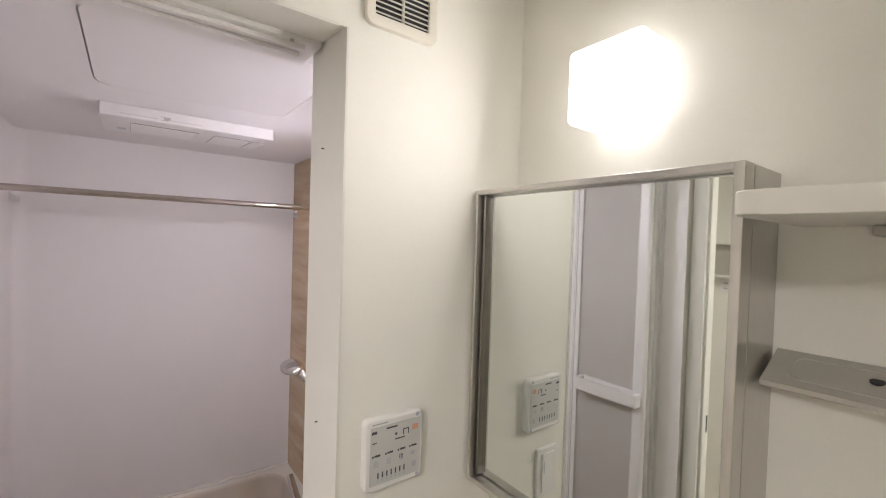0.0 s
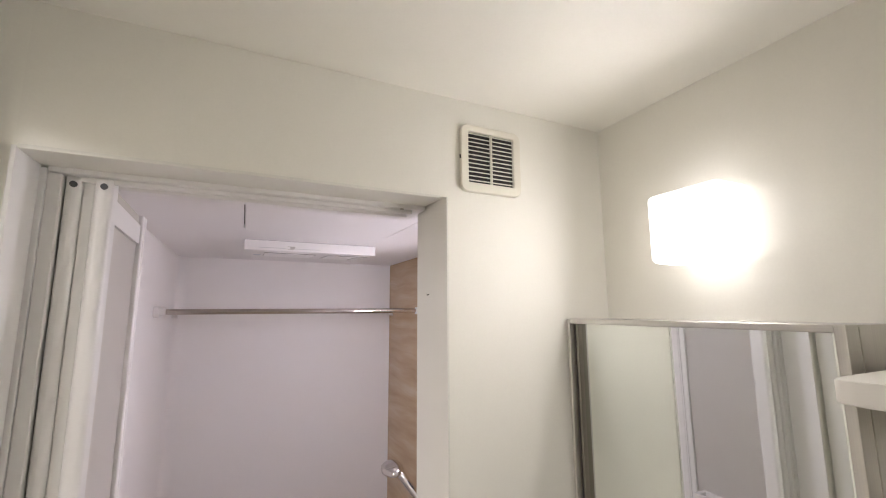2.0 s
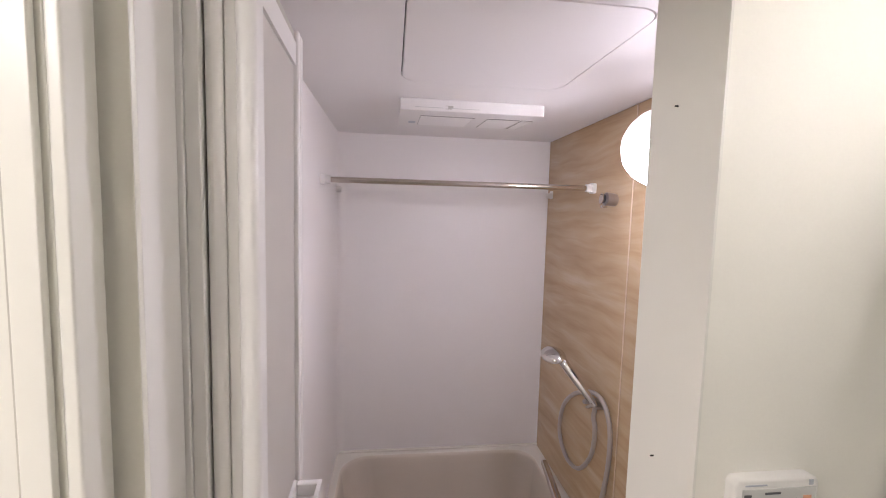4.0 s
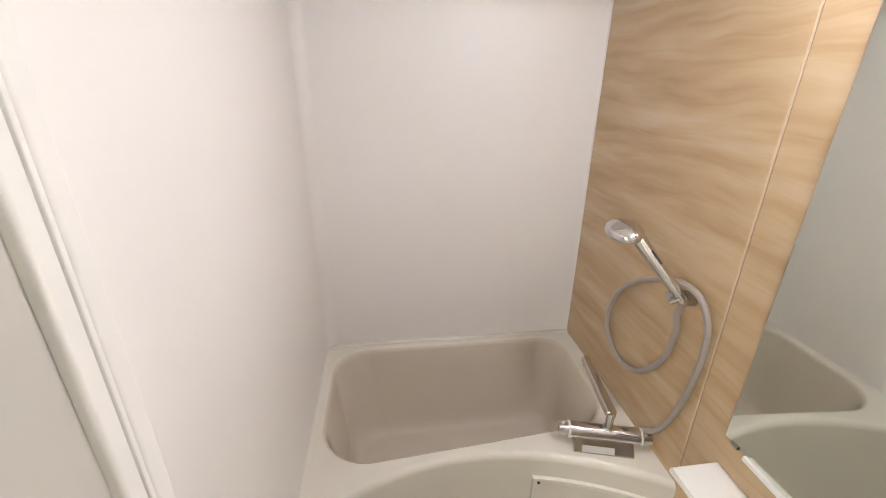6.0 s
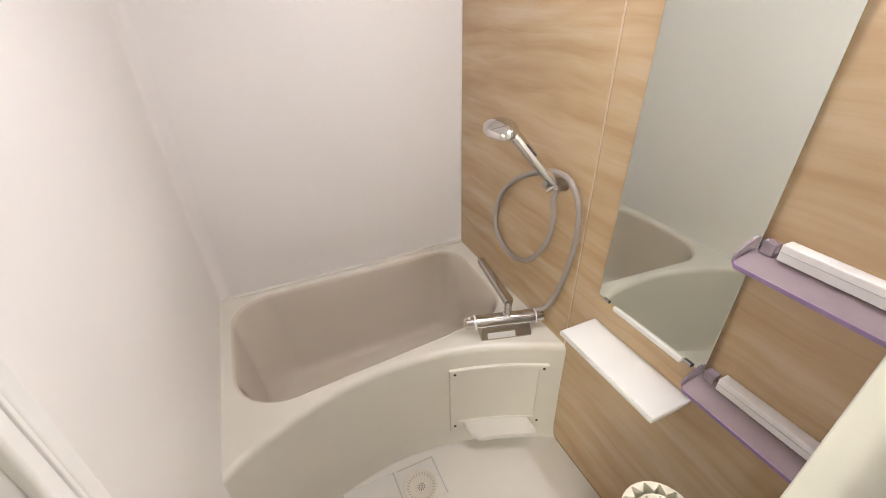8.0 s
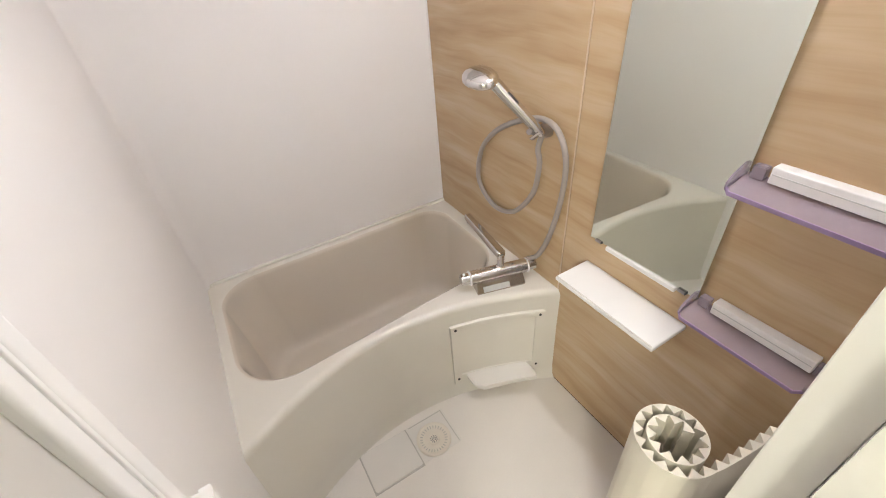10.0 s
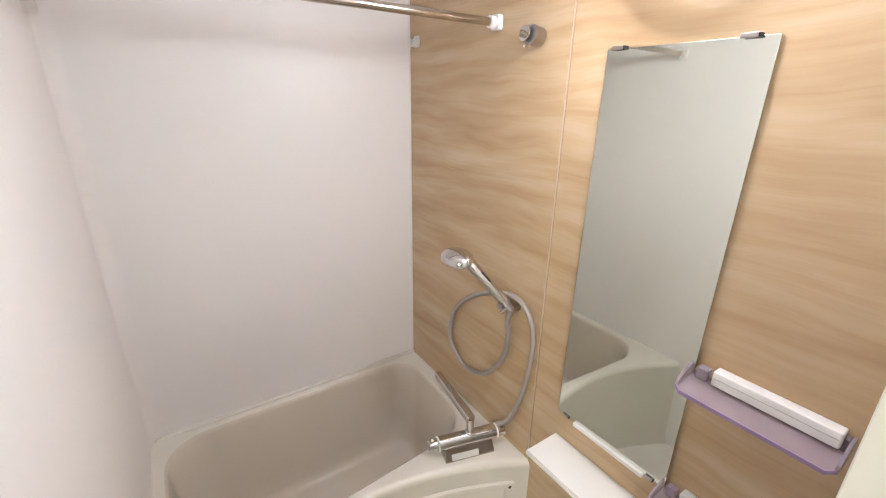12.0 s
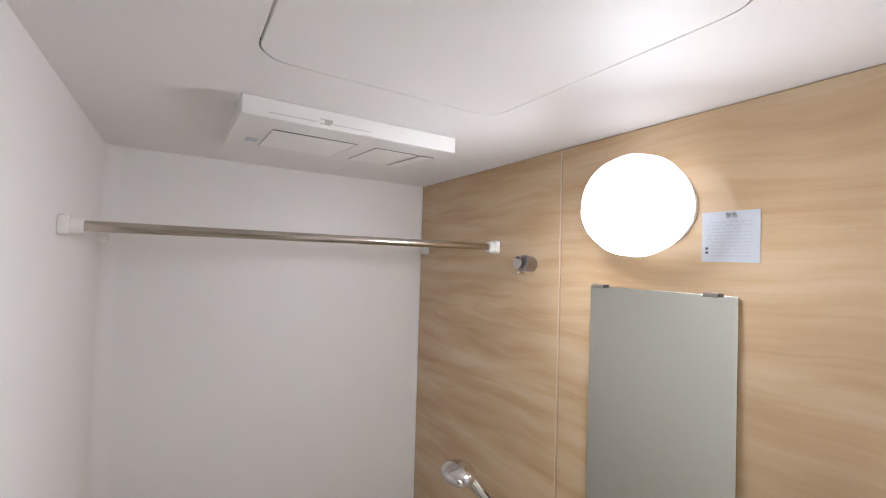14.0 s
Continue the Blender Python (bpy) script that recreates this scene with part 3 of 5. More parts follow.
back = [bm.verts.new((BX1 + 0.003, y, RIM)) for y in (1.8, 2.05, BY1 - 0.014)] + [bm.verts.new((x, BY1 - 0.014, RIM)) for x in (0.3, -0.05)] + \
       [bm.verts.new((BX0 - 0.003, y, RIM)) for y in (BY1 - 0.014, 2.0, 1.75)]
lip = [bm.verts.new(p) for p in basin_loop(-0.010, RIM)]
ring = top + back
es = [bm.edges.get((l[i], l[(i + 1) % len(l)])) or bm.edges.new((l[i], l[(i + 1) % len(l)])) for l in (ring, lip) for i in range(len(l))]
bmesh.ops.triangle_fill(bm, use_beauty=True, use_dissolve=False, edges=es)
lower = [bm.verts.new(p) for p in basin_loop(-0.0035, RIM - 0.0022)]
for k in range(len(lip)):
    bm.faces.new((lip[k], lip[(k + 1) % len(lip)], lower[(k + 1) % len(lip)], lower[k]))
# upstand against the walls
for dims in ((BX0 - 0.003, BX1 + 0.003, BY1 - 0.0145, BY1 + 0.003, RIM - 0.01, RIM + 0.010),):
    box(bm, *dims, 0.004, 2)
part("surround", bm, M_APRON, tub, "cream rim and curved apron", 45)
bm = bmesh.new()
rows = [basin_loop(i, z) for i, z in ((-0.0035, RIM - 0.0022), (0.0015, RIM - 0.006), (0.006, RIM - 0.016), (0.012, RIM - 0.05), (0.03, 0.30), (0.046, 0.15), (0.056, 0.105), (0.072, 0.078), (0.095, 0.066))]
loops(bm, rows, cap1=True)
part("basin", bm, M_BASIN, tub, "greige glossy basin", 50)

# access panel on the apron, bent to its curve
HX0, HX1, HZ0, HZ1 = 0.316, 0.652, 0.062, 0.395


def bent(bm, x0, x1, z0, z1, d0, d1, n=8, bev=0.003):
    """A slab that follows the apron, from d0 to d1 in front of it."""
    rows = []
    for x, s in [(x0, bev)] + [(x0 + (x1 - x0) * k / n, 0) for k in range(n + 1)] + [(x1, bev)]:
        y = front(x)
        rows.append([(x, y - d0, z0), (x, y - d1 + bev + s, z0), (x, y - d1 + s, z0 + bev), (x, y - d1 + s, z1 - bev), (x, y - d1 + bev + s, z1), (x, y - d0, z1)])
    loops(bm, rows, cap0=True, cap1=True)


bm = bmesh.new()
bent(bm, HX0, HX1, HZ0, HZ1, 0.0, 0.007)
pan = part("access_panel", bm, M_APRON, tub, "cream service panel")
B = 0.030
for x0, x1, z0, z1 in ((HX0, HX0 + B, HZ0, HZ1), (HX1 - B, HX1, HZ0, HZ1), (HX0 + B, HX1 - B, HZ1 - 0.028, HZ1), (HX0 + B, HX1 - B, HZ0, HZ0 + 0.05)):
    bm = bmesh.new()
    bent(bm, x0, x1, z0, z1, 0.0065, 0.013)
    part("panel_border", bm, M_APRON, pan)
for x, z in ((HX0 + 0.017, HZ1 - 0.016), (HX1 - 0.017, HZ1 - 0.016), (HX0 + 0.017, HZ0 + 0.03), (HX1 - 0.017, HZ0 + 0.03)):
    bm = bmesh.new()
    tube(bm, [(x, front(x) - 0.0125, z), (x, front(x) - 0.0155, z)], [0.006, 0.005], 12)
    part("screw", bm, M_GAP, pan, "dark screw")
bm = bmesh.new()
out = [(0.364 + 0.238 * k / 10, front(0.364 + 0.238 * k / 10) - 0.012) for k in range(11)]
fro = [(x, y - 0.084) for x, y in out]
fro = [(fro[0][0], fro[0][1] + 0.04), (fro[0][0] + 0.004, fro[0][1] + 0.022), (fro[0][0] + 0.013, fro[0][1] + 0.008)] + fro[1:-1] + [(fro[-1][0] - 0.013, fro[-1][1] + 0.008), (fro[-1][0] - 0.004, fro[-1][1] + 0.022), (fro[-1][0], fro[-1][1] + 0.04)]
lo = out + fro[::-1]
cx, cy = sum(p[0] for p in lo) / len(lo), sum(p[1] for p in lo) / len(lo)
ins = [(x + (cx - x) * 0.05, y + (cy - y) * 0.05) for x, y in lo]
loops(bm, [[(x, y, 0.088) for x, y in ins], [(x, y, 0.093) for x, y in lo], [(x, y, 0.106) for x, y in lo], [(x, y, 0.111) for x, y in ins]], cap0=True, cap1=True)
part("panel_grip", bm, M_FRP, pan, "white rounded grip ledge")

# ---- mixer tap ----
A, Bp = Vector((0.408, 1.690, 0.532)), Vector((0.689, 1.611, 0.532))
ax = (Bp - A).normalized()
nx = Vector((ax.y, -ax.x, 0))          # towards the washing place
tap = thing("bath_mixer_tap", (0.55, 1.65, RIM), "chrome thermostatic bath mixer tap on the tub rim", "tap")
bm = bmesh.new()
tube(bm, [A + ax * d for d in (0.036, 0.039, 0.252, 0.255)], [0.022, 0.0262, 0.0262, 0.022], 24)
part("valve_body", bm, M_CHROME, tap)
bm = bmesh.new()


def tp(a, n, z):
    p = A + ax * a + nx * n
    return (p.x, p.y, z)


loops(bm, [[tp(0.052, 0.043, RIM), tp(0.235, 0.043, RIM), tp(0.235, -0.03, RIM), tp(0.052, -0.03, RIM)],
           [tp(0.052, 0.043, RIM + 0.008), tp(0.235, 0.043, RIM + 0.008), tp(0.235, -0.03, RIM + 0.008), tp(0.052, -0.03, RIM + 0.008)],
           [tp(0.056, 0.022, RIM + 0.045), tp(0.231, 0.022, RIM + 0.045), tp(0.231, -0.018, RIM + 0.045), tp(0.056, -0.018, RIM + 0.045)]], cap0=True, cap1=True)
part("tap_base", bm, M_STEEL, tap, "satin metal base")
bm = bmesh.new()
loops(bm, [[tp(0.075, 0.0442, RIM + 0.008), tp(0.175, 0.0442, RIM + 0.008), tp(0.175, 0.0345, RIM + 0.026), tp(0.075, 0.0345, RIM + 0.026)],
           [tp(0.075, 0.0462, RIM + 0.0085), tp(0.175, 0.0462, RIM + 0.0085), tp(0.175, 0.0365, RIM + 0.0265), tp(0.075, 0.0365, RIM + 0.0265)]], cap0=True, cap1=True)
part("name_plate", bm, M_LCD, tap, "pale grey label plate")
for d0, s in ((0.0, 1), (0.291, -1)):
    bm = bmesh.new()
    seg = 20
    rows = []
    for d, r in ((0.0, 0.016), (0.003, 0.0208), (0.028, 0.0218), (0.0325, 0.0218)):
        c = A + ax * (d0 + s * d)
        rows.append([c + (nx * math.cos(a) + Vector((0, 0, 1)) * math.sin(a)) * (r * (1.0 if k % 5 else 0.93)) for k, a in ((k, 2 * math.pi * k / seg) for k in range(seg))])
    loops(bm, rows, cap0=True, cap1=True)
    part("knob", bm, M_CHROME, tap, "ribbed chrome knob")
    bm = bmesh.new()
    tube(bm, [A + ax * (d0 + s * 0.0327), A + ax * (d0 + s * 0.0375)], 0.0266, 24)
    part("ring", bm, M_WHITE, tap, "translucent white stop ring")
    bm = bmesh.new()
    box(bm, -0.004, 0.004, -0.003, 0.003, 0, 0.010, 0.001)
    c = A + ax * (d0 + s * 0.015) + Vector((0, 0, 0.017))
    bmesh.ops.translate(bm, verts=bm.verts, vec=c)
    part("safety_button", bm, M_WHITE, tap, "small white safety button")
C0 = Vector((0.557, 1.648, 0.532))
bm = bmesh.new()
tube(bm, [C0 + Vector((0, 0, z)) for z in (0.016, 0.026, 0.028, 0.062, 0.074, 0.078)], [0.017, 0.017, 0.013, 0.013, 0.013, 0.0105], 18)
part("riser", bm, M_CHROME, tap, "chrome swivel riser")
bm = bmesh.new()
S0, S1 = C0 + Vector((0, -0.006, 0.078)), Vector((0.600, 1.925, 0.612))
dv = (S1 - S0).normalized()
sd = dv.cross(Vector((0, 0, 1))).normalized()
upv = sd.cross(dv)
rows = []
for w, hw, hh in ((0.0, 0.013, 0.011), (0.02, 0.0165, 0.014), (0.10, 0.0165, 0.014), (0.9, 0.014, 0.0125), (0.985, 0.014, 0.0125), (1.0, 0.011, 0.010)):
    c = S0.lerp(S1, w)
    rows.append([c + sd * (hw * u) + upv * (hh * v) for u, v in rounded(-1, 1, -1, 1, 0.45, 3)])
loops(bm, rows, cap0=True, cap1=True)
part("spout", bm, M_CHROME, tap, "long flat chrome swing spout")
bm = bmesh.new()
tube(bm, [S1 - dv * 0.016 + Vector((0, 0, -0.006)), S1 - dv * 0.014 + Vector((0, 0, -0.024))], [0.0095, 0.009], 14)
part("aerator", bm, M_SATIN, tap, "grey aerator")

# ---- hand shower, hose and holders ----
def upper_holder(y, z, label):
    """A stout barrel with a swivelling clip at its end."""
    ob = thing("shower_holder", (BX1, y, z - 0.02), label, "holder")
    for name, prof, mt, lab in (("mount", ((0.0, 0.0225), (0.004, 0.0235), (0.034, 0.0255), (0.040, 0.0245), (0.043, 0.019)), M_SATIN, "stout satin barrel"),
                                ("swivel", ((0.0432, 0.0165), (0.051, 0.0165)), M_RUBBER, "dark swivel joint"),
                                ("cradle", ((0.0512, 0.018), (0.0525, 0.0195), (0.055, 0.0195), (0.056, 0.017)), M_CHROME, "chrome end cap")):
        bm = bmesh.new()
        tube(bm, [(BX1 - d, y + d * 0.08 * (d > 0.043), z + 0.1 * d) for d, r in prof], [r for d, r in prof], 28)
        part(name, bm, mt, ob, lab, 40)
    bm = bmesh.new()
    box(bm, BX1 - 0.056, BX1 - 0.034, y - 0.006, y + 0.006, z - 0.0285, z - 0.020, bevel=0.002)
    part("catch", bm, M_CHROME, ob, "small chrome catch")


def holder(y, z, turn, label):
    ob = thing("shower_holder", (BX1, y, z - 0.02), label, "holder")
    bm = bmesh.new()
    tube(bm, [(BX1, y, z), (BX1 - 0.004, y, z), (BX1 - 0.006, y, z), (BX1 - 0.030, y, z), (BX1 - 0.034, y, z)], [0.0235, 0.0235, 0.0215, 0.0205, 0.018], 24)
    part("mount", bm, M_SATIN, ob, "satin round wall mount")
    bm = bmesh.new()
    d = Vector((-0.45, turn, -0.75)).normalized()
    c = Vector((BX1 - 0.050, y + 0.004, z + 0.004))
    s = d.cross(Vector((1, 0, 0))).normalized()
    f = s.cross(d)
    rows = []
    for w, k in ((-0.017, 1.08), (-0.015, 1.12), (0.015, 1.0), (0.017, 0.96)):
        ring = []
        for a in range(-140, 141, 14):
            ring.append(c + d * w + (f * math.cos(radians(a)) + s * math.sin(radians(a))) * 0.0185 * k)
        for a in range(140, -141, -14):
            ring.append(c + d * w + (f * math.cos(radians(a)) + s * math.sin(radians(a))) * 0.0135 * k)
        rows.append(ring)
    loops(bm, rows, cap0=True, cap1=True)
    part("cradle", bm, M_CHROME, ob, "open chrome cradle")
    bm = bmesh.new()
    tube(bm, [c - f * 0.03, c - f * 0.014], 0.009, 12)
    part("swivel", bm, M_SATIN, ob, "satin swivel joint")
    return ob


holder(1.612, 1.040, 0.62, "grey metal shower holder on the wood-print wall")
upper_holder(1.605, 1.830, "satin metal upper shower holder, empty")
head = thing("hand_shower", (0.655, 1.612, 1.0), "chrome hand shower resting in its wall holder", "shower head")
H0, H1 = Vector((0.664, 1.597, 1.038)), Vector((0.566, 1.696, 1.184))
bm = bmesh.new()
pts = [H0.lerp(H1, w) + Vector((-0.006, 0, 0.006)) * math.sin(w * math.pi) for w in (0, 0.03, 0.2, 0.5, 0.8, 1.0, 1.12)]
tube(bm, pts, [0.0115, 0.0145, 0.0155, 0.0165, 0.018, 0.0185, 0.013], 20)
part("handle", bm, M_CHROME, head, "tapered chrome handle", 60)
HC = Vector((0.535, 1.722, 1.203))
hn = Vector((-0.29, -0.40, 0.87)).normalized()
hu = (H1 - HC) - hn * (H1 - HC).dot(hn)
hu.normalize()
hv = hn.cross(hu)
bm = bmesh.new()
rows = []
for d, r in ((0.0145, 0.004), (0.0142, 0.012), (0.013, 0.022), (0.0105, 0.032), (0.0055, 0.040), (-0.001, 0.0445), (-0.008, 0.0455), (-0.0105, 0.043), (-0.011, 0.039), (-0.011, 0.006)):
    rows.append([HC + hn * d + (hu * math.cos(a) * 1.28 + hv * math.sin(a)) * r * 0.93 for a in (2 * math.pi * k / 32 for k in range(32))])
loops(bm, rows, cap0=True, cap1=True)
part("head_shell", bm, M_CHROME, head, "round polished chrome head", 60)
bm = bmesh.new()
rows = [[HC + hn * d + (hu * math.cos(a) * 1.28 + hv * math.sin(a)) * r * 0.93 for a in (2 * math.pi * k / 28 for k in range(28))] for d, r in ((-0.0112, 0.038), (-0.0135, 0.037), (-0.0145, 0.028))]
loops(bm, rows, cap0=True, cap1=True)
part("spray_face", bm, M_WHITE, head, "white spray face")
bm = bmesh.new()
mid = H0.lerp(H1, 0.66) + Vector((-0.006, 0, 0.006)) * 0.8
d = (H1 - H0).normalized()
s = d.cross(hn).normalized()
f = s.cross(d)
if f.dot(Vector((-0.5, -0.8, 0.6))) < 0:
    f = -f
rows = [[mid + d * (0.022 * u) + s * (0.0032 * v) + f * (0.0150 + 0.0028 * t) for u, v in rounded(-1, 1, -1, 1, 0.5, 3)] for t in (0, 1)]
loops(bm, rows, cap0=True, cap1=True)
part("switch_slot", bm, M_RUBBER, head, "dark slide slot")
bm = bmesh.new()
XH = BX1 - 0.014
hose_pts = [H0 + Vector((0, 0, 0.002)), (0.668, 1.614, 0.985), (0.676, 1.612, 0.93), (0.680, 1.64, 0.813), (0.681, 1.738, 0.695), (0.682, 1.862, 0.666), (0.682, 1.955, 0.738),
            (0.682, 1.935, 0.868), (0.681, 1.842, 0.972), (0.678, 1.71, 1.046), (0.674, 1.612, 1.078), (0.674, 1.545, 1.062), (0.678, 1.507, 0.985), (0.682, 1.512, 0.857), (0.683, 1.545, 0.70),
            (0.680, 1.588, 0.590), (0.668, 1.625, 0.552), (0.625, 1.648, 0.536)]
path = smooth_path(hose_pts, 10)
tube(bm, path, [0.0086 + 0.0004 * (k % 2) for k in range(len(path))], 10)
solid("shower_hose", bm, M_HOSE, "grey shower hose looped over its wall holder", "hose", smooth=70)

# ---- things on the wood-print wall ----
mir = thing("bath_mirror", (BX1, 1.215, 0.785), "tall frameless bath mirror in small steel clips", "mirror")
MY0, MY1, MZ0, MZ1 = 1.052, 1.382, 0.786, 1.783
bm = bmesh.new()
box(bm, BX1 - 0.0128, BX1 - 0.0073, MY0, MY1, MZ0, MZ1, 0.0012)
for v in bm.verts:      # hangs a little out of true
    v.co.x += -0.009 * (v.co.y - 1.217) + 0.006 * (v.co.z - 1.285)
part("mirror_glass", bm, M_BMIRROR, mir)
boxpart("backing", (BX1 - 0.0030, BX1, MY0 + 0.006, MY1 - 0.006, MZ0 + 0.006, MZ1 - 0.006), M_GAP, mir, "dark backing")
for y, z, s in ((1.352, MZ1, 1), (1.096, MZ1, 1), (1.352, MZ0, -1), (1.090, MZ0, -1)):
    bm = bmesh.new()
    w = 0.014 if s > 0 else 0.010
    za, zb = sorted((z - s * 0.004, z + s * 0.0045))
    box(bm, BX1 - 0.0205, BX1 - 0.0172, y - w, y + w, za, zb, 0.0006, 1)
    za, zb = sorted((z + s * 0.0006, z + s * 0.0045))
    box(bm, BX1 - 0.0171, BX1, y - w, y + w, za, zb, 0.0006, 1)
    cl = part("clip", bm, M_SATIN, mir, "steel mirror clip")
    boxpart("clip_end", (BX1 - 0.0202, BX1 - 0.002, y - w - 0.0022, y - w - 0.0003, min(z - s * 0.003, z + s * 0.004), max(z - s * 0.003, z + s * 0.004)), M_RUBBER, cl, "dark rubber end")
boxpart("bottom_rail", (BX1 - 0.022, BX1 - 0.0002, 1.105, 1.322, MZ0 - 0.014, MZ0 - 0.0008), M_WHITE, mir, "white plastic support rail", 0.002)

ctr = thing("wash_counter", (0.632, 1.222, 0.665), "white slim counter shelf on the wood-print wall", "shelf")
boxpart("shelf_board", (0.566, BX1 - 0.0003, 1.055, 1.392, 0.668, 0.683), M_GRILLE, ctr, "", 0.004)
boxpart("bracket", (0.60, BX1 - 0.0003, 1.068, 1.082, 0.636, 0.6678), M_FRP, ctr, "", 0.003)
boxpart("bracket", (0.60, BX1 - 0.0003, 1.365, 1.379, 0.636, 0.6678), M_FRP, ctr, "", 0.003)
boxpart("lip", (0.5662, 0.570, 1.059, 1.388, 0.6832, 0.6855), M_FRP, ctr, "", 0.001)


def violet_shelf(z):
    ob = thing("bottle_shelf", (BX1, 0.925, z), "translucent violet acrylic bottle shelf with a white rail", "shelf", "violet shelves")
    y0, y1 = 0.792, 1.062
    bm = bmesh.new()
    xo = 0.624

    def sz(x):
        return z + 0.018 * (x - xo) / (BX1 - xo)

    pl = [(BX1 - 0.0005, y1 - 0.0054), (0.676, y1 - 0.0054), (xo + 0.0152, y1 - 0.0054), (xo + 0.0032, y1 - 0.0152), (xo + 0.0032, y0 + 0.0152), (xo + 0.0152, y0 + 0.0054), (0.676, y0 + 0.0054), (BX1 - 0.0005, y0 + 0.0054)]
    loops(bm, [[(x, y, sz(x)) for x, y in pl], [(x, y, sz(x) + 0.005) for x, y in pl]], cap0=True, cap1=True)
    part("tray", bm, M_PURPLE, ob)
    bm = bmesh.new()
    edge = [(0.680, y1), (xo + 0.014, y1), (xo, y1 - 0.014), (xo, y0 + 0.014), (xo + 0.014, y0), (0.680, y0)]
    ine = [(0.680, y1 - 0.003), (xo + 0.015, y1 - 0.003), (xo + 0.003, y1 - 0.015), (xo + 0.003, y0 + 0.015), (xo + 0.015, y0 + 0.003), (0.680, y0 + 0.003)]
    rows = [[(*a, sz(a[0]) - 0.0012), (*a, sz(a[0]) + 0.0074), (*b, sz(a[0]) + 0.0074), (*b, sz(a[0]) - 0.0012)] for a, b in zip(edge, ine)]
    loops(bm, rows, cap0=True, cap1=True)
    part("rim", bm, M_PURPLE_EDGE, ob, "deeper violet rim")
    for ya, yb in ((y1 - 0.005, y1), (y0, y0 + 0.005)):
        bm = bmesh.new()
        side = [(xo + 0.012, 0.004), (BX1 - 0.0006, 0.012), (BX1 - 0.0006, 0.046), (0.680, 0.044), (0.650, 0.030), (xo + 0.016, 0.021), (xo + 0.012, 0.017)]
        loops(bm, [[(x, ya, z + h) for x, h in side], [(x, yb, z + h) for x, h in side]], cap0=True, cap1=True)
        part("end_wall", bm, M_PURPLE, ob, "raised violet end")
    for ya, yb in ((y1 - 0.040, y1 - 0.016), (y0 + 0.0055, y0 + 0.013)):
        boxpart("end_block", (0.679, BX1 - 0.0006, ya, yb, z + 0.020, z + 0.046), M_PURPLE, ob, "", 0.002)
    boxpart("white_rail", (0.672, BX1 - 0.0006, y0 + 0.0135, y1 - 0.050, z + 0.024, z + 0.057), M_GRILLE, ob, "white ribbed rail", 0.003)
    boxpart("rail_groove", (0.6708, 0.6718, y0 + 0.017, y1 - 0.054, z + 0.042, z + 0.0435), M_LCD, ob, "grey groove line")
    return ob


violet_shelf(1.098)
violet_shelf(0.760)

lab = thing("warning_label", (BX1, 1.07, 1.848), "pale bluish printed warning label stuck on the wall", "label")
boxpart("film", (BX1 - 0.0012, BX1 - 0.0002, 1.0205, 1.1215, 1.848, 1.9465), M_LABEL, lab)


def text_on(parent, body, size, place, rot, material, label):
    cu = bpy.data.curves.new("text", "FONT")
    cu.body, cu.size, cu.extrude, cu.align_x = body, size, 0.0001, "CENTER"
    ob = new("lettering", cu)
    dg = bpy.context.evaluated_depsgraph_get()
    me = bpy.data.meshes.new_from_object(ob.evaluated_get(dg))
    bpy.data.objects.remove(ob)
    me.transform(Matrix.Translation(Vector(place) - BASE[parent]) @ rot)
    me.materials.clear()
    me.materials.append(material)
    ob = new("lettering", me)
    ob.parent = parent
    return tagged(ob, label)


WEST = Matrix(((0, 0, -1, 0), (-1, 0, 0, 0), (0, 1, 0, 0), (0, 0, 0, 1)))    # upright, read from the west
text_on(lab, "\u8b66\u544a", 0.0105, (BX1 - 0.0016, 1.068, 1.935), WEST, M_INK, "dark heading")
rng = random.Random(4)
for k in range(11):
    z = 1.925 - k * 0.0066
    y1 = 1.112 if k % 3 else 1.104
    if k >= 8:
        y1 = 1.104
    y0 = 1.028 + rng.random() * 0.03
    bm = bmesh.new()
    y = y1
    while y > y0:
        w = 0.004 + rng.random() * 0.016
        box(bm, BX1 - 0.0017, BX1 - 0.0013, max(y0 - 0.002, y - w), y, z, z + 0.0022)
        y -= w + 0.0015 + rng.random() * 0.003
    part("text_line", bm, M_INK2, lab, "row of faded print")
for z in (1.872, 1.864):
    boxpart("mark", (BX1 - 0.0017, BX1 - 0.0013, 1.109, 1.1145, z, z + 0.0048), M_INK, lab, "small dark mark")

# ---- drying pole and its brackets ----
PY, PZ = 1.773, 1.883
pole = thing("drying_pole", (0.15, PY, PZ - 0.02), "polished stainless laundry pole across the bath", "pole")
bm = bmesh.new()
tube(bm, [(BX0 + 0.040, PY, PZ), (BX1 - 0.028, PY, PZ)], 0.0112, 20)
part("tube", bm, M_STEEL, pole)


def bracket(x, s, y):
    ob = thing("pole_bracket", (x, y, PZ - 0.02), "white plastic laundry pole bracket on the wall", "bracket", "pole brackets")
    bm = bmesh.new()
    rows = []
    for d, h in ((0.0005, 0.019), (0.003, 0.021), (0.016, 0.021), (0.019, 0.019)):
        rows.append([(x + s * d, y + u * h * 0.85, PZ + v * h) for u, v in rounded(-1, 1, -1, 1, 0.35, 4)])
    loops(bm, rows, cap0=True, cap1=True)
    part("wall_plate", bm, M_WHITE, ob)
    bm = bmesh.new()
    tube(bm, [(x + s * 0.0192, y, PZ), (x + s * 0.038, y, PZ), (x + s * 0.040, y, PZ)], [0.0165, 0.0165, 0.0145], 20)
    part("socket", bm, M_WHITE, ob)
    return ob


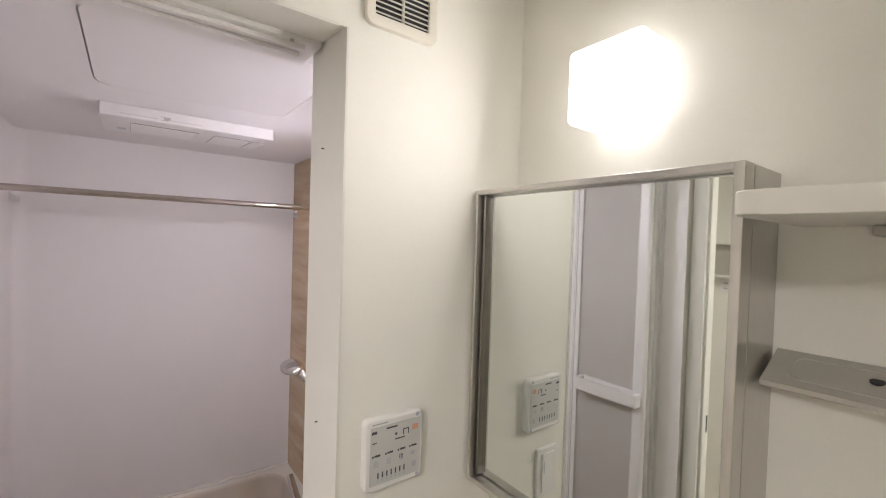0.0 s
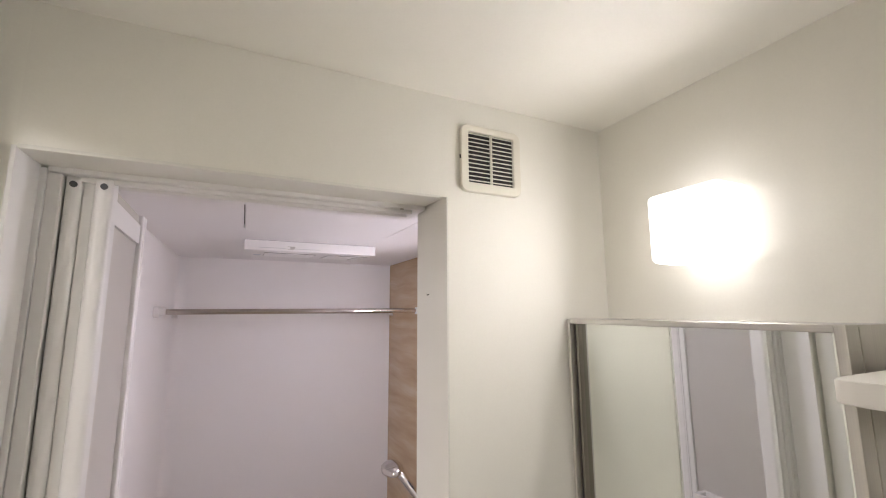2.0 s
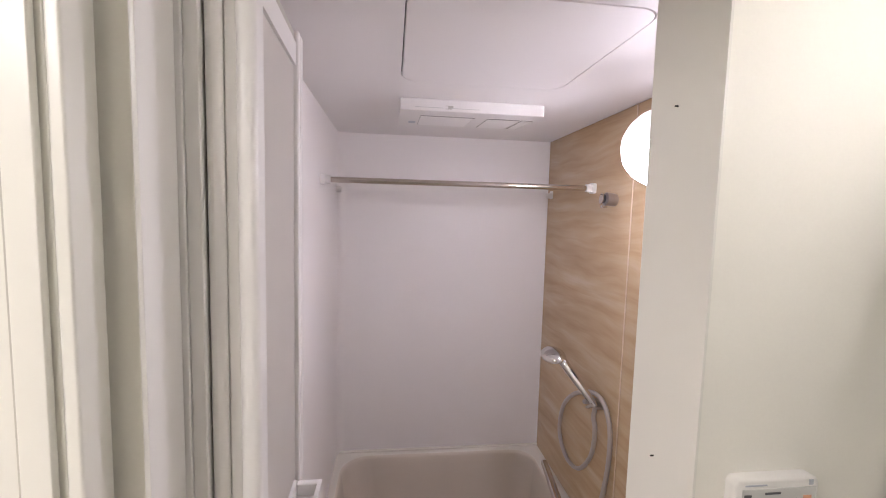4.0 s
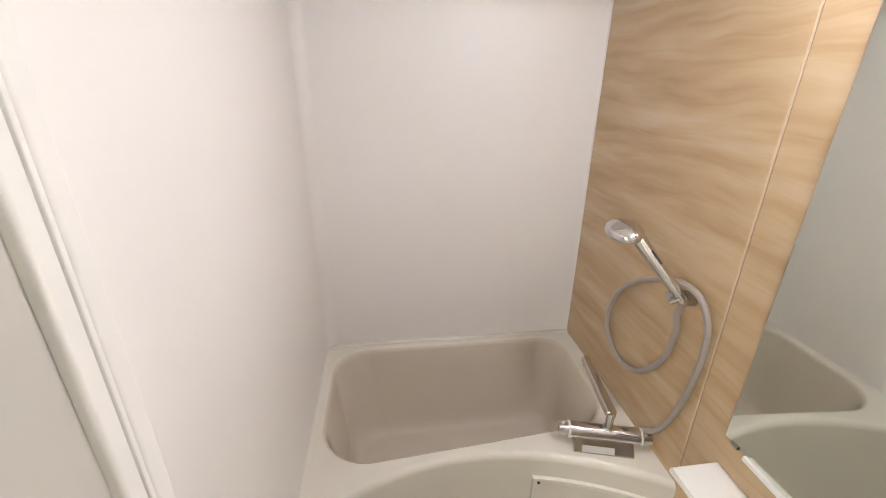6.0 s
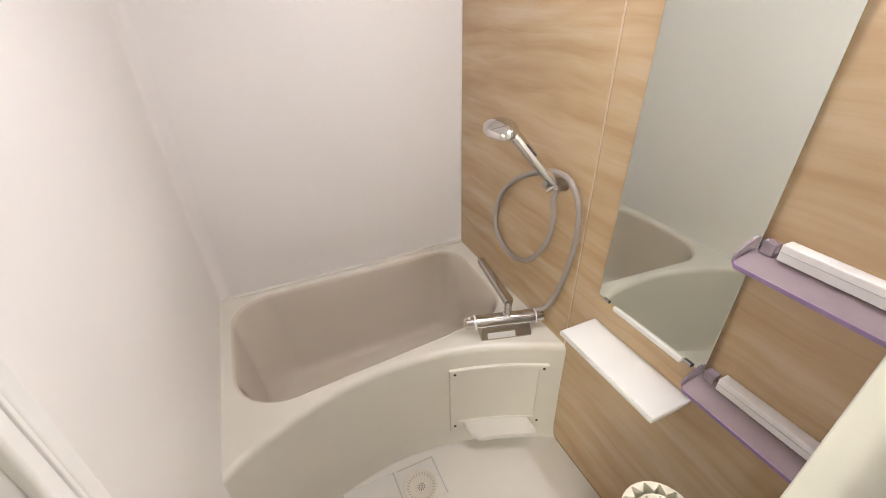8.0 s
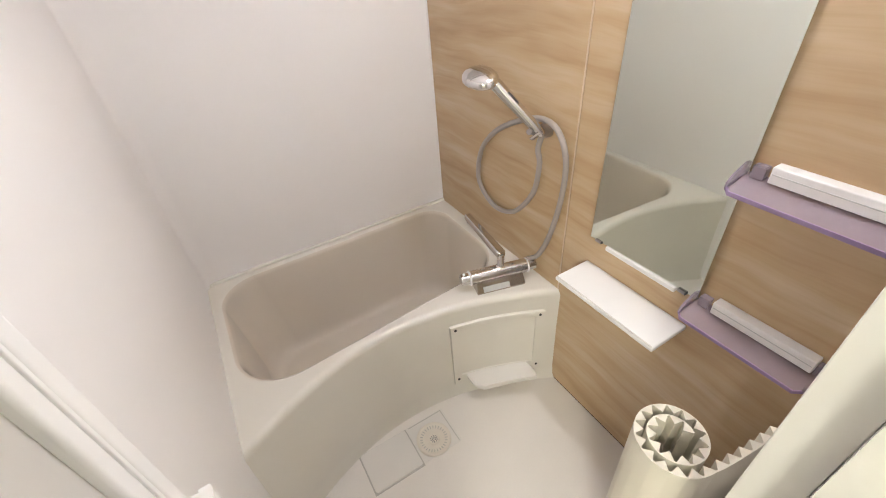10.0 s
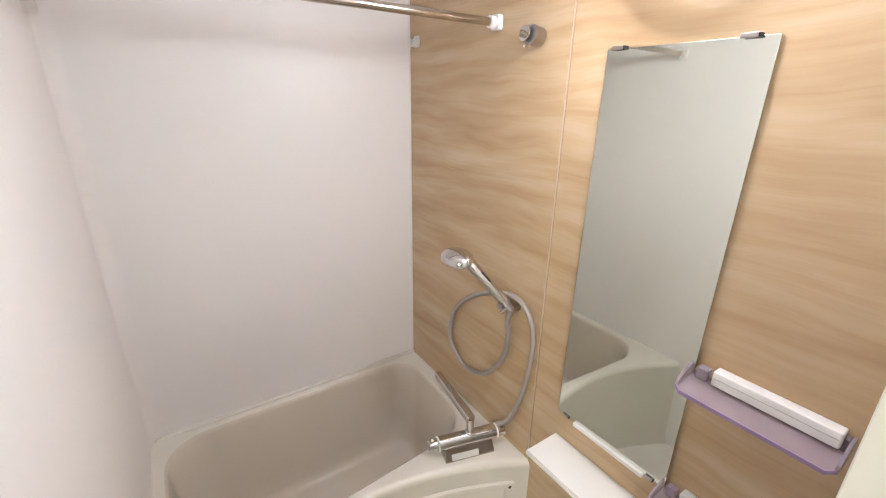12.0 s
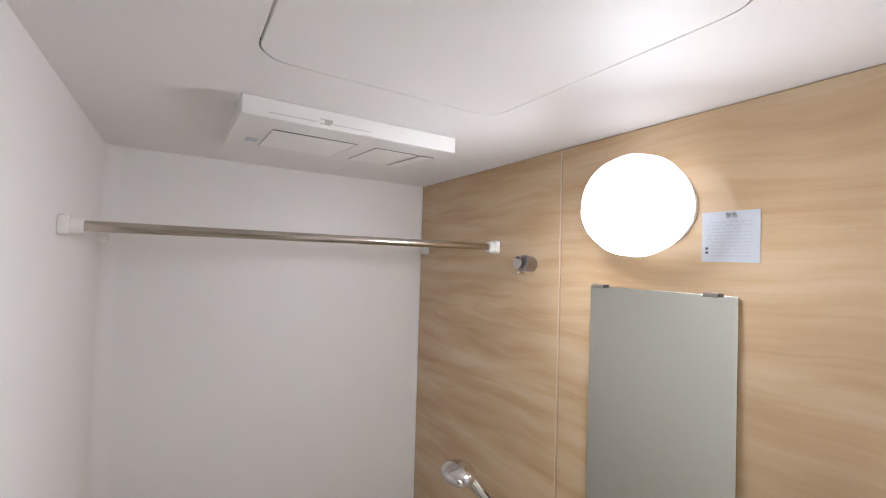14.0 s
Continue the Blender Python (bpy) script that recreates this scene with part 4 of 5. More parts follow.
def cup(x, s, y):
    ob = thing("pole_rest", (x, y, PZ - 0.03), "small white open pole rest on the wall", "bracket", "spare pole rests")
    bm = bmesh.new()
    ou = [(math.cos(radians(a)) * 0.021, math.sin(radians(a)) * 0.021) for a in range(160, 381, 20)]
    inn = [(math.cos(radians(a)) * 0.0145, math.sin(radians(a)) * 0.0145) for a in range(380, 159, -20)]
    rows = [[(x + s * d, y + u, PZ - 0.006 + v) for u, v in ou + inn] for d in (0.003, 0.024)]
    loops(bm, rows, cap0=True, cap1=True)
    part("cradle", bm, M_WHITE, ob)
    bm = bmesh.new()
    rows = [[(x + s * d, y + u, PZ - 0.008 + v) for u, v in rounded(-0.021, 0.021, -0.02, 0.02, 0.008, 4)] for d in (0.0004, 0.0029)]
    loops(bm, rows, cap0=True, cap1=True)
    part("wall_plate", bm, M_WHITE, ob)
    return ob


bracket(BX0, 1, PY), bracket(BX1, -1, PY)
cup(BX0, 1, 2.235), cup(BX1, -1, 2.245)

# ---- ceiling dryer and fan ----
fan = thing("bathroom_dryer", (0.15, 1.78, 2.11), "white ceiling bathroom dryer with two inlet grilles", "dryer")
FX0, FX1, FY0, FY1 = -0.106, 0.405, 1.590, 1.972
ZF0, ZF1 = 2.114, 2.137


def fz(y):
    """The underside, which rises towards the back."""
    return ZF0 + (ZF1 - ZF0) * (y - FY0) / (FY1 - FY0)


bm = bmesh.new()
rows = []
for y, dz, ins in ((FY0, 0.004, 0.003), (FY0 + 0.004, 0.0, 0.0), (FY1 - 0.004, 0.0, 0.0), (FY1, 0.003, 0.003)):
    rows.append([(FX0 + ins, y, fz(y) + dz), (FX1 - ins, y, fz(y) + dz), (FX1 - ins, y, BZ - 0.0015), (FX0 + ins, y, BZ - 0.0015)])
loops(bm, rows, cap0=True, cap1=True)
part("cover", bm, M_WHITE, fan, "white plastic cover")
boxpart("shadow_gap", (FX0 + 0.008, FX1 - 0.008, FY0 + 0.006, FY1 - 0.008, BZ - 0.0014, BZ), M_GAP, fan, "dark gap under the ceiling")
for x0, x1 in ((-0.054, 0.046), (0.072, 0.172)):
    boxpart("air_slot", (x0, x1, FY0 - 0.0008, FY0 + 0.003, ZF0 + 0.0115, ZF0 + 0.0135), M_LCD, fan, "thin slot line")
    boxpart("slot_flap", (x0 + 0.001, x1, FY0 - 0.0014, FY0 + 0.003, ZF0 + 0.0045, ZF0 + 0.0112), M_WHITE, fan, "narrow flap")
boxpart("catch", (0.050, 0.078, FY0 - 0.0006, FY0 + 0.003, ZF0 + 0.009, ZF0 + 0.021), M_TRAY, fan, "recessed grey catch")
boxpart("catch_tab", (0.044, 0.060, FY0 - 0.0016, FY0 + 0.002, ZF0 + 0.011, ZF0 + 0.019), M_WHITE, fan, "white catch tab")


def on_under(bm, x0, x1, y0, y1, d0, d1):
    vs = []
    for d in (d0, d1):
        vs.append([(x0, y0, fz(y0) - d), (x1, y0, fz(y0) - d), (x1, y1, fz(y1) - d), (x0, y1, fz(y1) - d)])
    loops(bm, vs, cap0=True, cap1=True)


for x0, x1 in ((-0.028, 0.166), (0.222, 0.338), (0.352, 0.388)):
    bm = bmesh.new()
    on_under(bm, x0 - 0.0008, x1 + 0.005, 1.6825, 1.9030, 0.0002, 0.0016)
    # Flat dark sheet; the recess shade is in its colour.
    gr = part("grille_shade_sheet", bm, M_SHADE, fan, "dark sheet painted as the shade of the grille recess")
    bm = bmesh.new()
    on_under(bm, x0, x1, 1.686, 1.902, 0.0017, 0.0024)
    # Paler than the cover; the plate's extra light is put into the colour.
    part("grille_plate", bm, M_GRILLE, gr, "white inlet plate")
    for k in range(22):
        y = 1.69 + k * 0.0098
        bm = bmesh.new()
        on_under(bm, x1 + 0.0004, x1 + 0.0046, y, y + 0.0042, 0.0017, 0.003)
        part("grille_tooth", bm, M_WHITE, gr)
bm = bmesh.new()
on_under(bm, -0.068, -0.040, 1.825, 1.870, 0.0002, 0.0014)
tag = part("rating_sticker", bm, M_LABEL, fan, "small printed sticker")
for k in range(3):
    bm = bmesh.new()
    on_under(bm, -0.064 + 0.008 * k, -0.060 + 0.008 * k, 1.831 + 0.004 * (k % 2), 1.864, 0.0015, 0.0018)
    part("print_bar", bm, M_INK2, tag)

# ---- floor drain ----
dr = thing("floor_drain", (0.05, 1.52, 0.0), "cream floor drain with a round strainer and cover plate", "drain")
boxpart("tray_edge", (0.066, 0.2265, 1.443, 1.60, 0.0002, 0.0022), M_FRP, dr, "", 0.0008)
boxpart("groove", (0.216, 0.2195, 1.447, 1.596, 0.0023, 0.0030), M_TRAY, dr, "grey groove")
boxpart("groove", (0.075, 0.2155, 1.5925, 1.596, 0.0023, 0.0030), M_TRAY, dr, "grey groove")
bm = bmesh.new()
loops(bm, [[(x, y, z) for x, y in rounded(-0.127 + i, 0.060 - i, 1.441 + i, 1.597 - i, 0.010, 4)] for i, z in ((0, 0.0004), (0, 0.0065), (0.0018, 0.0085))], cap0=True, cap1=True)
part("cover_plate", bm, M_FRP, dr, "cream lift-off cover plate")
boxpart("cover_gap", (-0.1315, 0.0645, 1.4365, 1.6, 0.0001, 0.0005), M_TRAY, dr, "grey gap round the plate")
CX, CY = 0.138, 1.503
bm = bmesh.new()
rows = [[(CX + r * math.cos(a), CY + r * math.sin(a), z) for a in (2 * math.pi * k / 40 for k in range(40))]
        for r, z in ((0.066, 0.0024), (0.066, 0.010), (0.063, 0.0125), (0.059, 0.0125), (0.055, 0.0085), (0.040, 0.0065), (0.036, 0.0032), (0.022, 0.0030), (0.020, 0.006), (0.004, 0.0065))]
loops(bm, rows, cap0=True, cap1=True)
st = part("strainer", bm, M_STRAIN, dr, "round translucent cream strainer")
for k in range(28):
    a = 2 * math.pi * k / 28
    bm = bmesh.new()
    c, s = math.cos(a), math.sin(a)
    pts = [(u, v) for u, v in ((0.0415, -0.0015), (0.052, -0.0018), (0.052, 0.0018), (0.0415, 0.0015))]
    loops(bm, [[(CX + u * c - v * s, CY + u * s + v * c, z + (u - 0.0415) * 0.19) for u, v in pts] for z in (0.0064, 0.0074)], cap0=True, cap1=True)
    part("slot", bm, M_TRAY, st)
for r, n in ((0.0, 1), (0.0065, 6), (0.0125, 10)):
    for k in range(n):
        a = 2 * math.pi * k / n
        bm = bmesh.new()
        tube(bm, [(CX + r * math.cos(a), CY + r * math.sin(a), 0.0052), (CX + r * math.cos(a), CY + r * math.sin(a), 0.0069)], 0.0021, 8)
        part("hole", bm, M_INK, st)

# ---- rolled bath lid ----
LX, LYC, LR, LH = 0.405, 0.886, 0.0850, 0.700
line = []
for k in range(30):
    w = k / 30
    line.append((LX + 0.185 * (1 - w), LYC - LR - 0.024 * (1 - w) ** 0.7, ))
turns = 1.93
for k in range(150):
    w = k / 149
    a = -math.pi / 2 - w * turns * 2 * math.pi
    r = LR - 0.046 * w
    line.append((LX + r * math.cos(a), LYC + r * math.sin(a)))
P = [Vector((*p, 0)) for p in line]
S = [0.0]
for a, b in zip(P, P[1:]):
    S.append(S[-1] + (b - a).length)


def along(s):
    s = max(0, min(S[-1] - 1e-6, s))
    i = max(k for k in range(len(S)) if S[k] <= s)
    i = min(i, len(P) - 2)
    t = (s - S[i]) / max(1e-9, S[i + 1] - S[i])
    d = (P[i + 1] - P[i]).normalized()
    return P[i].lerp(P[i + 1], t), Vector((d.y, -d.x, 0))


PITCH = 0.0305
count = int(S[-1] / PITCH)
outer_l, inner_l = [], []
for k in range(count):
    for w, dep in ((0.0, 0.003), (0.07, 0.003), (0.5, 0.019), (0.93, 0.003)):
        p, nrm = along((k + w) * PITCH)
        outer_l.append(p)
        inner_l.append(p + nrm * dep)
prof = [(p.x, p.y) for p in outer_l] + [(p.x, p.y) for p in inner_l[::-1]]
bm = bmesh.new()
n = len(outer_l)
lowv = [bm.verts.new((x, y, 0.001)) for x, y in prof]
upv_ = [bm.verts.new((x, y, LH)) for x, y in prof]
for k in range(len(prof)):
    j = (k + 1) % len(prof)
    bm.faces.new((lowv[k], lowv[j], upv_[j], upv_[k]))
for k in range(n - 1):
    for vs in (lowv, upv_):
        bm.faces.new((vs[k], vs[k + 1], vs[2 * n - 2 - k], vs[2 * n - 1 - k]))
lid = thing("rolled_bath_lid", (LX, LYC, 0.001), "rolled-up cream ribbed bath lid standing on the floor", "bath lid")
part("ribbed_sheet", bm, M_LID, lid, "", 25)

# ---- folding bath door, folded open ----
door = thing("folding_bath_door", (-0.315, 0.81, 0.02), "white folding bath door with frosted panels, folded open", "door")


def leaf(xn, xf, y0, y1, th):
    """One leaf: its face stands at xn by the doorway and at xf at the far edge."""
    z0, z1 = 0.02, 2.090

    def fx(y):
        return xn + (xf - xn) * (y - y0) / (y1 - y0)

    def skew(name, xa, xb, ya, yb, za, zb, material, label=""):
        bm = bmesh.new()
        loops(bm, [[(fx(y) + xa, y, za), (fx(y) + xb, y, za), (fx(y) + xb, y, zb), (fx(y) + xa, y, zb)] for y in (ya, yb)], cap0=True, cap1=True)
        part(name, bm, material, door, label)

    for ya, yb in ((y0, y0 + 0.046), (y1 - 0.050, y1 - 0.0295), (y1 - 0.0285, y1 - 0.0235), (y1 - 0.0225, y1)):
        bm = bmesh.new()
        pts = [(fx(v) + u, v) for u, v in rounded(-th, 0, ya, yb, min(0.010, (yb - ya) * 0.22 if ya > y0 + 0.1 else 0.010), 5)]
        loops(bm, [[(u, v, z) for u, v in pts] for z in (z0, z1)], cap0=True, cap1=True)
        part("stile", bm, M_VINYL, door, "rounded white vinyl stile", 50)
    ym, yn = y0 + 0.0462, y1 - 0.0502
    skew("top_rail", -th + 0.004, -0.004, ym, yn, z1 - 0.062, z1 - 0.022, M_VINYL)
    skew("bottom_rail", -th + 0.004, -0.004, ym, yn, z0, z0 + 0.09, M_VINYL)
    skew("guide_strip", -th + 0.008, -0.008, ym, yn, z1 - 0.0218, z1 - 0.002, M_TRAY, "grey guide strip")
    skew("frosted_panel", -th * 0.5 - 0.003, -th * 0.5 + 0.003, ym - 0.002, yn + 0.002, z0 + 0.085, z1 - 0.058, M_FROST, "frosted greyish panel")
    bm = bmesh.new()
    tube(bm, [(xn - th * 0.45, y0 + 0.004, z1 - 0.012), (xn - th * 0.45, y0 - 0.0025, z1 - 0.012)], 0.0048, 12)
    part("pivot", bm, M_INK, door, "dark pivot screw")


leaf(-0.290, -0.302, 0.662, 0.992, 0.0245)
leaf(-0.330, -0.335, 0.664, 0.992, 0.021)
# Added strip; lightens the gap between the leaves, which otherwise renders black.
boxpart("gap_filler", (-0.3301, -0.3150, 0.673, 0.681, 0.03, 2.0895), M_VINYL, door, "white filler strip added to lighten the gap between the leaves", 0.002)
bm = bmesh.new()
rows = []
for y, w in ((0.676, 0.0), (0.680, 0.003), (0.921, 0.003), (0.927, 0.0)):
    x0 = -0.2985 - 0.012 * (y - 0.662) / 0.33
    x1, za, zb = -0.256 + w * 0.8, 1.196 - w, 1.238 + w
    rows.append([(x0, y, za), (x1 - 0.004, y, za), (x1, y, za + 0.006), (x1, y, zb), (x1 - 0.008, y, zb), (x1 - 0.009, y, zb - 0.024), (x0 + 0.008, y, zb - 0.024), (x0 + 0.007, y, zb), (x0, y, zb)])
loops(bm, rows, cap0=True, cap1=True)
part("handle_rail", bm, M_VINYL, door, "white trough-shaped handle rail")
for y in (0.6805, 0.9165):
    boxpart("handle_cap", (-0.3005 if y > 0.8 else -0.2905, -0.2545, y - 0.008, y + 0.008, 1.195, 1.2405), M_VINYL, door, "", 0.003)

for k, (ya, yb) in enumerate(((0.902, 0.907), (0.870, 0.901), (0.835, 0.868))):
    boxpart("grime_streak", (-0.2895 + 0.003 * k, -0.272 - 0.004 * k, ya, yb, 1.214, 1.2162 - 0.0003 * k), M_GRIME, door, "brownish grime in the trough")

# ---- washroom things ----
cab = thing("mirror_cabinet", (0.605, 0.34, 1.268), "brushed aluminium framed mirror cabinet on the wall", "mirror cabinet")
CX0, CY0, CY1, CZ0, CZ1 = 0.541, 0.108, 0.577, 1.268, 1.864
boxpart("body", (0.572, WX1 - 0.0005, CY0 + 0.0005, CY1, CZ0 + 0.002, CZ1 - 0.001), M_ALU, cab, "grey metal body")
boxpart("mirror_glass", (0.566, 0.5715, CY0 + 0.015, CY1 - 0.018, CZ0 + 0.012, CZ1 - 0.011), M_MIRROR, cab)
for nme, d, mt in (("frame_stile", (CX0, 0.5717, CY1 - 0.008, CY1, CZ0, CZ1), M_ALU), ("gasket", (0.5560, 0.5717, CY1 - 0.0110, CY1 - 0.0082, CZ0 + 0.011, CZ1 - 0.0105), M_GAP),
                   ("inner_stile", (0.5540, 0.5717, CY1 - 0.0179, CY1 - 0.0112, CZ0 + 0.011, CZ1 - 0.0105), M_ALUD),
                   ("frame_stile", (CX0, 0.5717, CY0, CY0 + 0.012, CZ0, CZ1), M_ALU),
                   ("frame_rail", (CX0 + 0.0005, 0.5717, CY0 + 0.0122, CY1 - 0.0082, CZ1 - 0.010, CZ1), M_ALUH), ("frame_rail", (CX0 + 0.0005, 0.5717, CY0 + 0.0122, CY1 - 0.0082, CZ0, CZ0 + 0.010), M_ALUH)):
    boxpart(nme, d, mt, cab, "dark gasket strip" if mt is M_GAP else "", 0.0 if mt is M_GAP else 0.0015)
boxpart("side_seam", (0.5718, 0.5735, CY0 - 0.0003, CY0 + 0.004, CZ0 + 0.004, CZ1 - 0.003), M_TRAY, cab, "grey hinge gap")

sh = thing("wall_shelf", (0.55, -0.30, 1.79), "white melamine wall shelf with a rounded corner", "shelf")
bm = bmesh.new()
pts = [(WX1 - 0.0005, 0.084), (0.445, 0.084), (0.434, 0.081), (0.427, 0.072), (0.425, 0.06), (0.425, -0.62), (WX1 - 0.0005, -0.62)]
ins = [(x + (0.0012 if x < 0.6 else 0), y - (0.0012 if y > 0 else 0)) for x, y in pts]
loops(bm, [[(x, y, 1.7925) for x, y in ins], [(x, y, 1.794) for x, y in pts], [(x, y, 1.814) for x, y in pts], [(x, y, 1.8155) for x, y in ins]], cap0=True, cap1=True)
part("board", bm, M_BOARD, sh)
boxpart("back_strip", (WX1 - 0.010, WX1 - 0.0005, -0.62, 0.072, 1.8157, 1.824), M_BOARD, sh, "", 0.002)
boxpart("support_cleat", (WX1 - 0.045, WX1 - 0.0005, -0.60, 0.015, 1.780, 1.7923), M_TRAY, sh, "grey support cleat", 0.003)
bm = bmesh.new()
tube(bm, [(0.640, -0.012, 1.7798), (0.640, -0.012, 1.776)], 0.006, 12)
part("screw", bm, M_GAP, sh, "dark screw")

tr = thing("soap_tray", (0.62, -0.15, 1.585), "grey resin soap tray with a shallow recess on the wall", "tray")
TX0, TX1, TY0, TY1 = 0.603, WX1 - 0.0005, -0.42, 0.103
bm = bmesh.new()
prof_ = [(TX1, 1.597), (TX0 + 0.006, 1.593), (TX0, 1.596), (TX0, 1.6015), (TX0 + 0.004, 1.603), (TX1 - 0.002, 1.6315), (TX1, 1.6315)]
loops(bm, [[(x, y, z) for x, z in prof_] for y in (TY0, TY1)], cap0=True, cap1=True)
part("tray_body", bm, M_TRAY, tr)
bm = bmesh.new()
o = rounded(TX0 + 0.012, TX1 - 0.012, -0.10, TY1 - 0.022, 0.012, 4)
i2 = rounded(TX0 + 0.0145, TX1 - 0.0145, -0.0975, TY1 - 0.0245, 0.010, 4)
tz = lambda x: 1.603 + 0.0285 * (x - TX0 - 0.004) / (TX1 - TX0 - 0.006)
loops(bm, [[(x, y, tz(x) + 0.0002) for x, y in o], [(x, y, tz(x) + 0.0016) for x, y in o], [(x, y, tz(x) + 0.0016) for x, y in i2], [(x, y, tz(x) + 0.0004) for x, y in i2]], cap1=True)
part("recess_rim", bm, M_TRAY, tr)
bm = bmesh.new()
tube(bm, [(0.641, 0.006, tz(0.641) - 0.002), (0.6402, 0.006, tz(0.641) + 0.0012)], 0.0065, 16)
part("drain_hole", bm, M_RUBBER, tr, "dark drain hole")

# vent grille
YV = WY1
vent = thing("vent_grille", (0.357, YV, 2.115), "ivory plastic wall vent grille with horizontal slats", "vent")
VX0, VX1, VZ0, VZ1 = 0.287, 0.431, 2.120, 2.262
bm = bmesh.new()
ring_o = rounded(VX0, VX1, VZ0, VZ1, 0.016, 5)
ring_i = rounded(VX0 + 0.0015, VX1 - 0.0015, VZ0 + 0.0015, VZ1 - 0.0015, 0.015, 5)
hole_i = rounded(VX0 + 0.017, VX1 - 0.017, VZ0 + 0.020, VZ1 - 0.014, 0.003, 5)
loops(bm, [[(x, YV - d, z) for x, z in r] for d, r in ((0.0, ring_o), (0.0085, ring_o), (0.010, ring_i), (0.0095, rounded(VX0 + 0.014, VX1 - 0.014, VZ0 + 0.017, VZ1 - 0.011, 0.004, 5)), (0.0075, hole_i), (0.002, hole_i))])
part("frame", bm, M_IVORY, vent)
boxpart("backing", (VX0 + 0.014, VX1 - 0.014, YV - 0.0018, YV - 0.0002, VZ0 + 0.017, VZ1 - 0.011), M_GAP, vent, "dark duct behind the slats")
for k in range(12):
    z = VZ0 + 0.0230 + k * 0.0090
    bm = bmesh.new()
    loops(bm, [[(x, YV - 0.0022, z + 0.0028), (x, YV - 0.0085, z - 0.0002), (x, YV - 0.0085, z + 0.0022), (x, YV - 0.0022, z + 0.0046)] for x in (VX0 + 0.0172, VX1 - 0.0172)], cap0=True, cap1=True)
    part("slat", bm, M_IVORY, vent)
boxpart("mullion", ((VX0 + VX1) / 2 - 0.0011, (VX0 + VX1) / 2 + 0.0011, YV - 0.0088, YV - 0.002, VZ0 + 0.0202, VZ1 - 0.0142), M_IVORY, vent)
boxpart("latch", (VX0 - 0.0012, VX0 + 0.0003, YV - 0.007, YV - 0.003, 2.188, 2.196), M_GAP, vent, "dark latch notch")

# bath heater control
pan = thing("bath_control_panel", (0.361, YV, 1.319), "white wall control panel with printed buttons", "control panel")
QX0, QX1, QZ0, QZ1 = 0.302, 0.420, 1.319, 1.445
bm = bmesh.new()
loops(bm, [[(x, YV - d, z) for x, z in rounded(QX0 + i, QX1 - i, QZ0 + i, QZ1 - i, 0.009, 4)] for d, i in ((0.0, 0.001), (0.012, 0.0), (0.016, 0.0012), (0.0175, 0.004))], cap0=True, cap1=True)
part("housing", bm, M_WHITE, pan)
boxpart("key_film", (QX0 + 0.0095, QX1 - 0.006, YV - 0.0185, YV - 0.0174, QZ0 + 0.012, QZ1 - 0.012), M_LCD, pan, "pale grey key film")
rng = random.Random(9)
YF = YV - 0.0186


def ink(x0, x1, z0, z1, mat=M_INK, name="print"):
    boxpart(name, (x0, x1, YF - 0.0003, YF, z0, z1), mat, pan)


for x0, w, z, h in ((0.3135, 0.010, 1.4215, 0.005), (0.342, 0.022, 1.4255, 0.003), (0.360, 0.004, 1.411, 0.004), (0.376, 0.002, 1.408, 0.010), (0.3865, 0.002, 1.408, 0.010), (0.376, 0.0125, 1.417, 0.0018),
                    (0.360, 0.020, 1.4025, 0.0022), (0.315, 0.008, 1.405, 0.0018)):
    ink(x0, x0 + w, z, z + h)
for k, x in enumerate((0.315, 0.3405, 0.366, 0.390)):
    ink(x, x + 0.003, 1.3805, 1.384)
    ink(x + 0.0045, x + 0.016, 1.381, 1.3845)
    ink(x + 0.003, x + 0.013, 1.363 if k < 3 else 1.368, 1.3645 if k < 3 else 1.370, M_INK2)
    for j in range(3):
        ink(x + 0.004 + 0.003 * j, x + 0.0052 + 0.003 * j, 1.366, 1.374, M_INK if k == 2 else M_INK2)
ink(0.396, 0.408, 1.412, 1.422, M_ORANGE, "orange_key")
for k in range(7):
    x = 0.326 + k * 0.0088
    ink(x, x + 0.0025, 1.342, 1.352)
    ink(x - 0.0005, x + 0.003, 1.336, 1.3395, M_INK2)
ink(0.398, 0.405, 1.343, 1.353, M_INK2)
for x, z in ((0.404, 1.436), (0.406, 1.3235)):
    boxpart("brand_square", (x, x + 0.006, YV - 0.0180, YV - 0.0174, z - 0.001, z + 0.006), M_INK2, pan)
boxpart("print", (0.315, 0.345, YV - 0.0180, YV - 0.0174, 1.4365, 1.4385), M_INK2, pan)

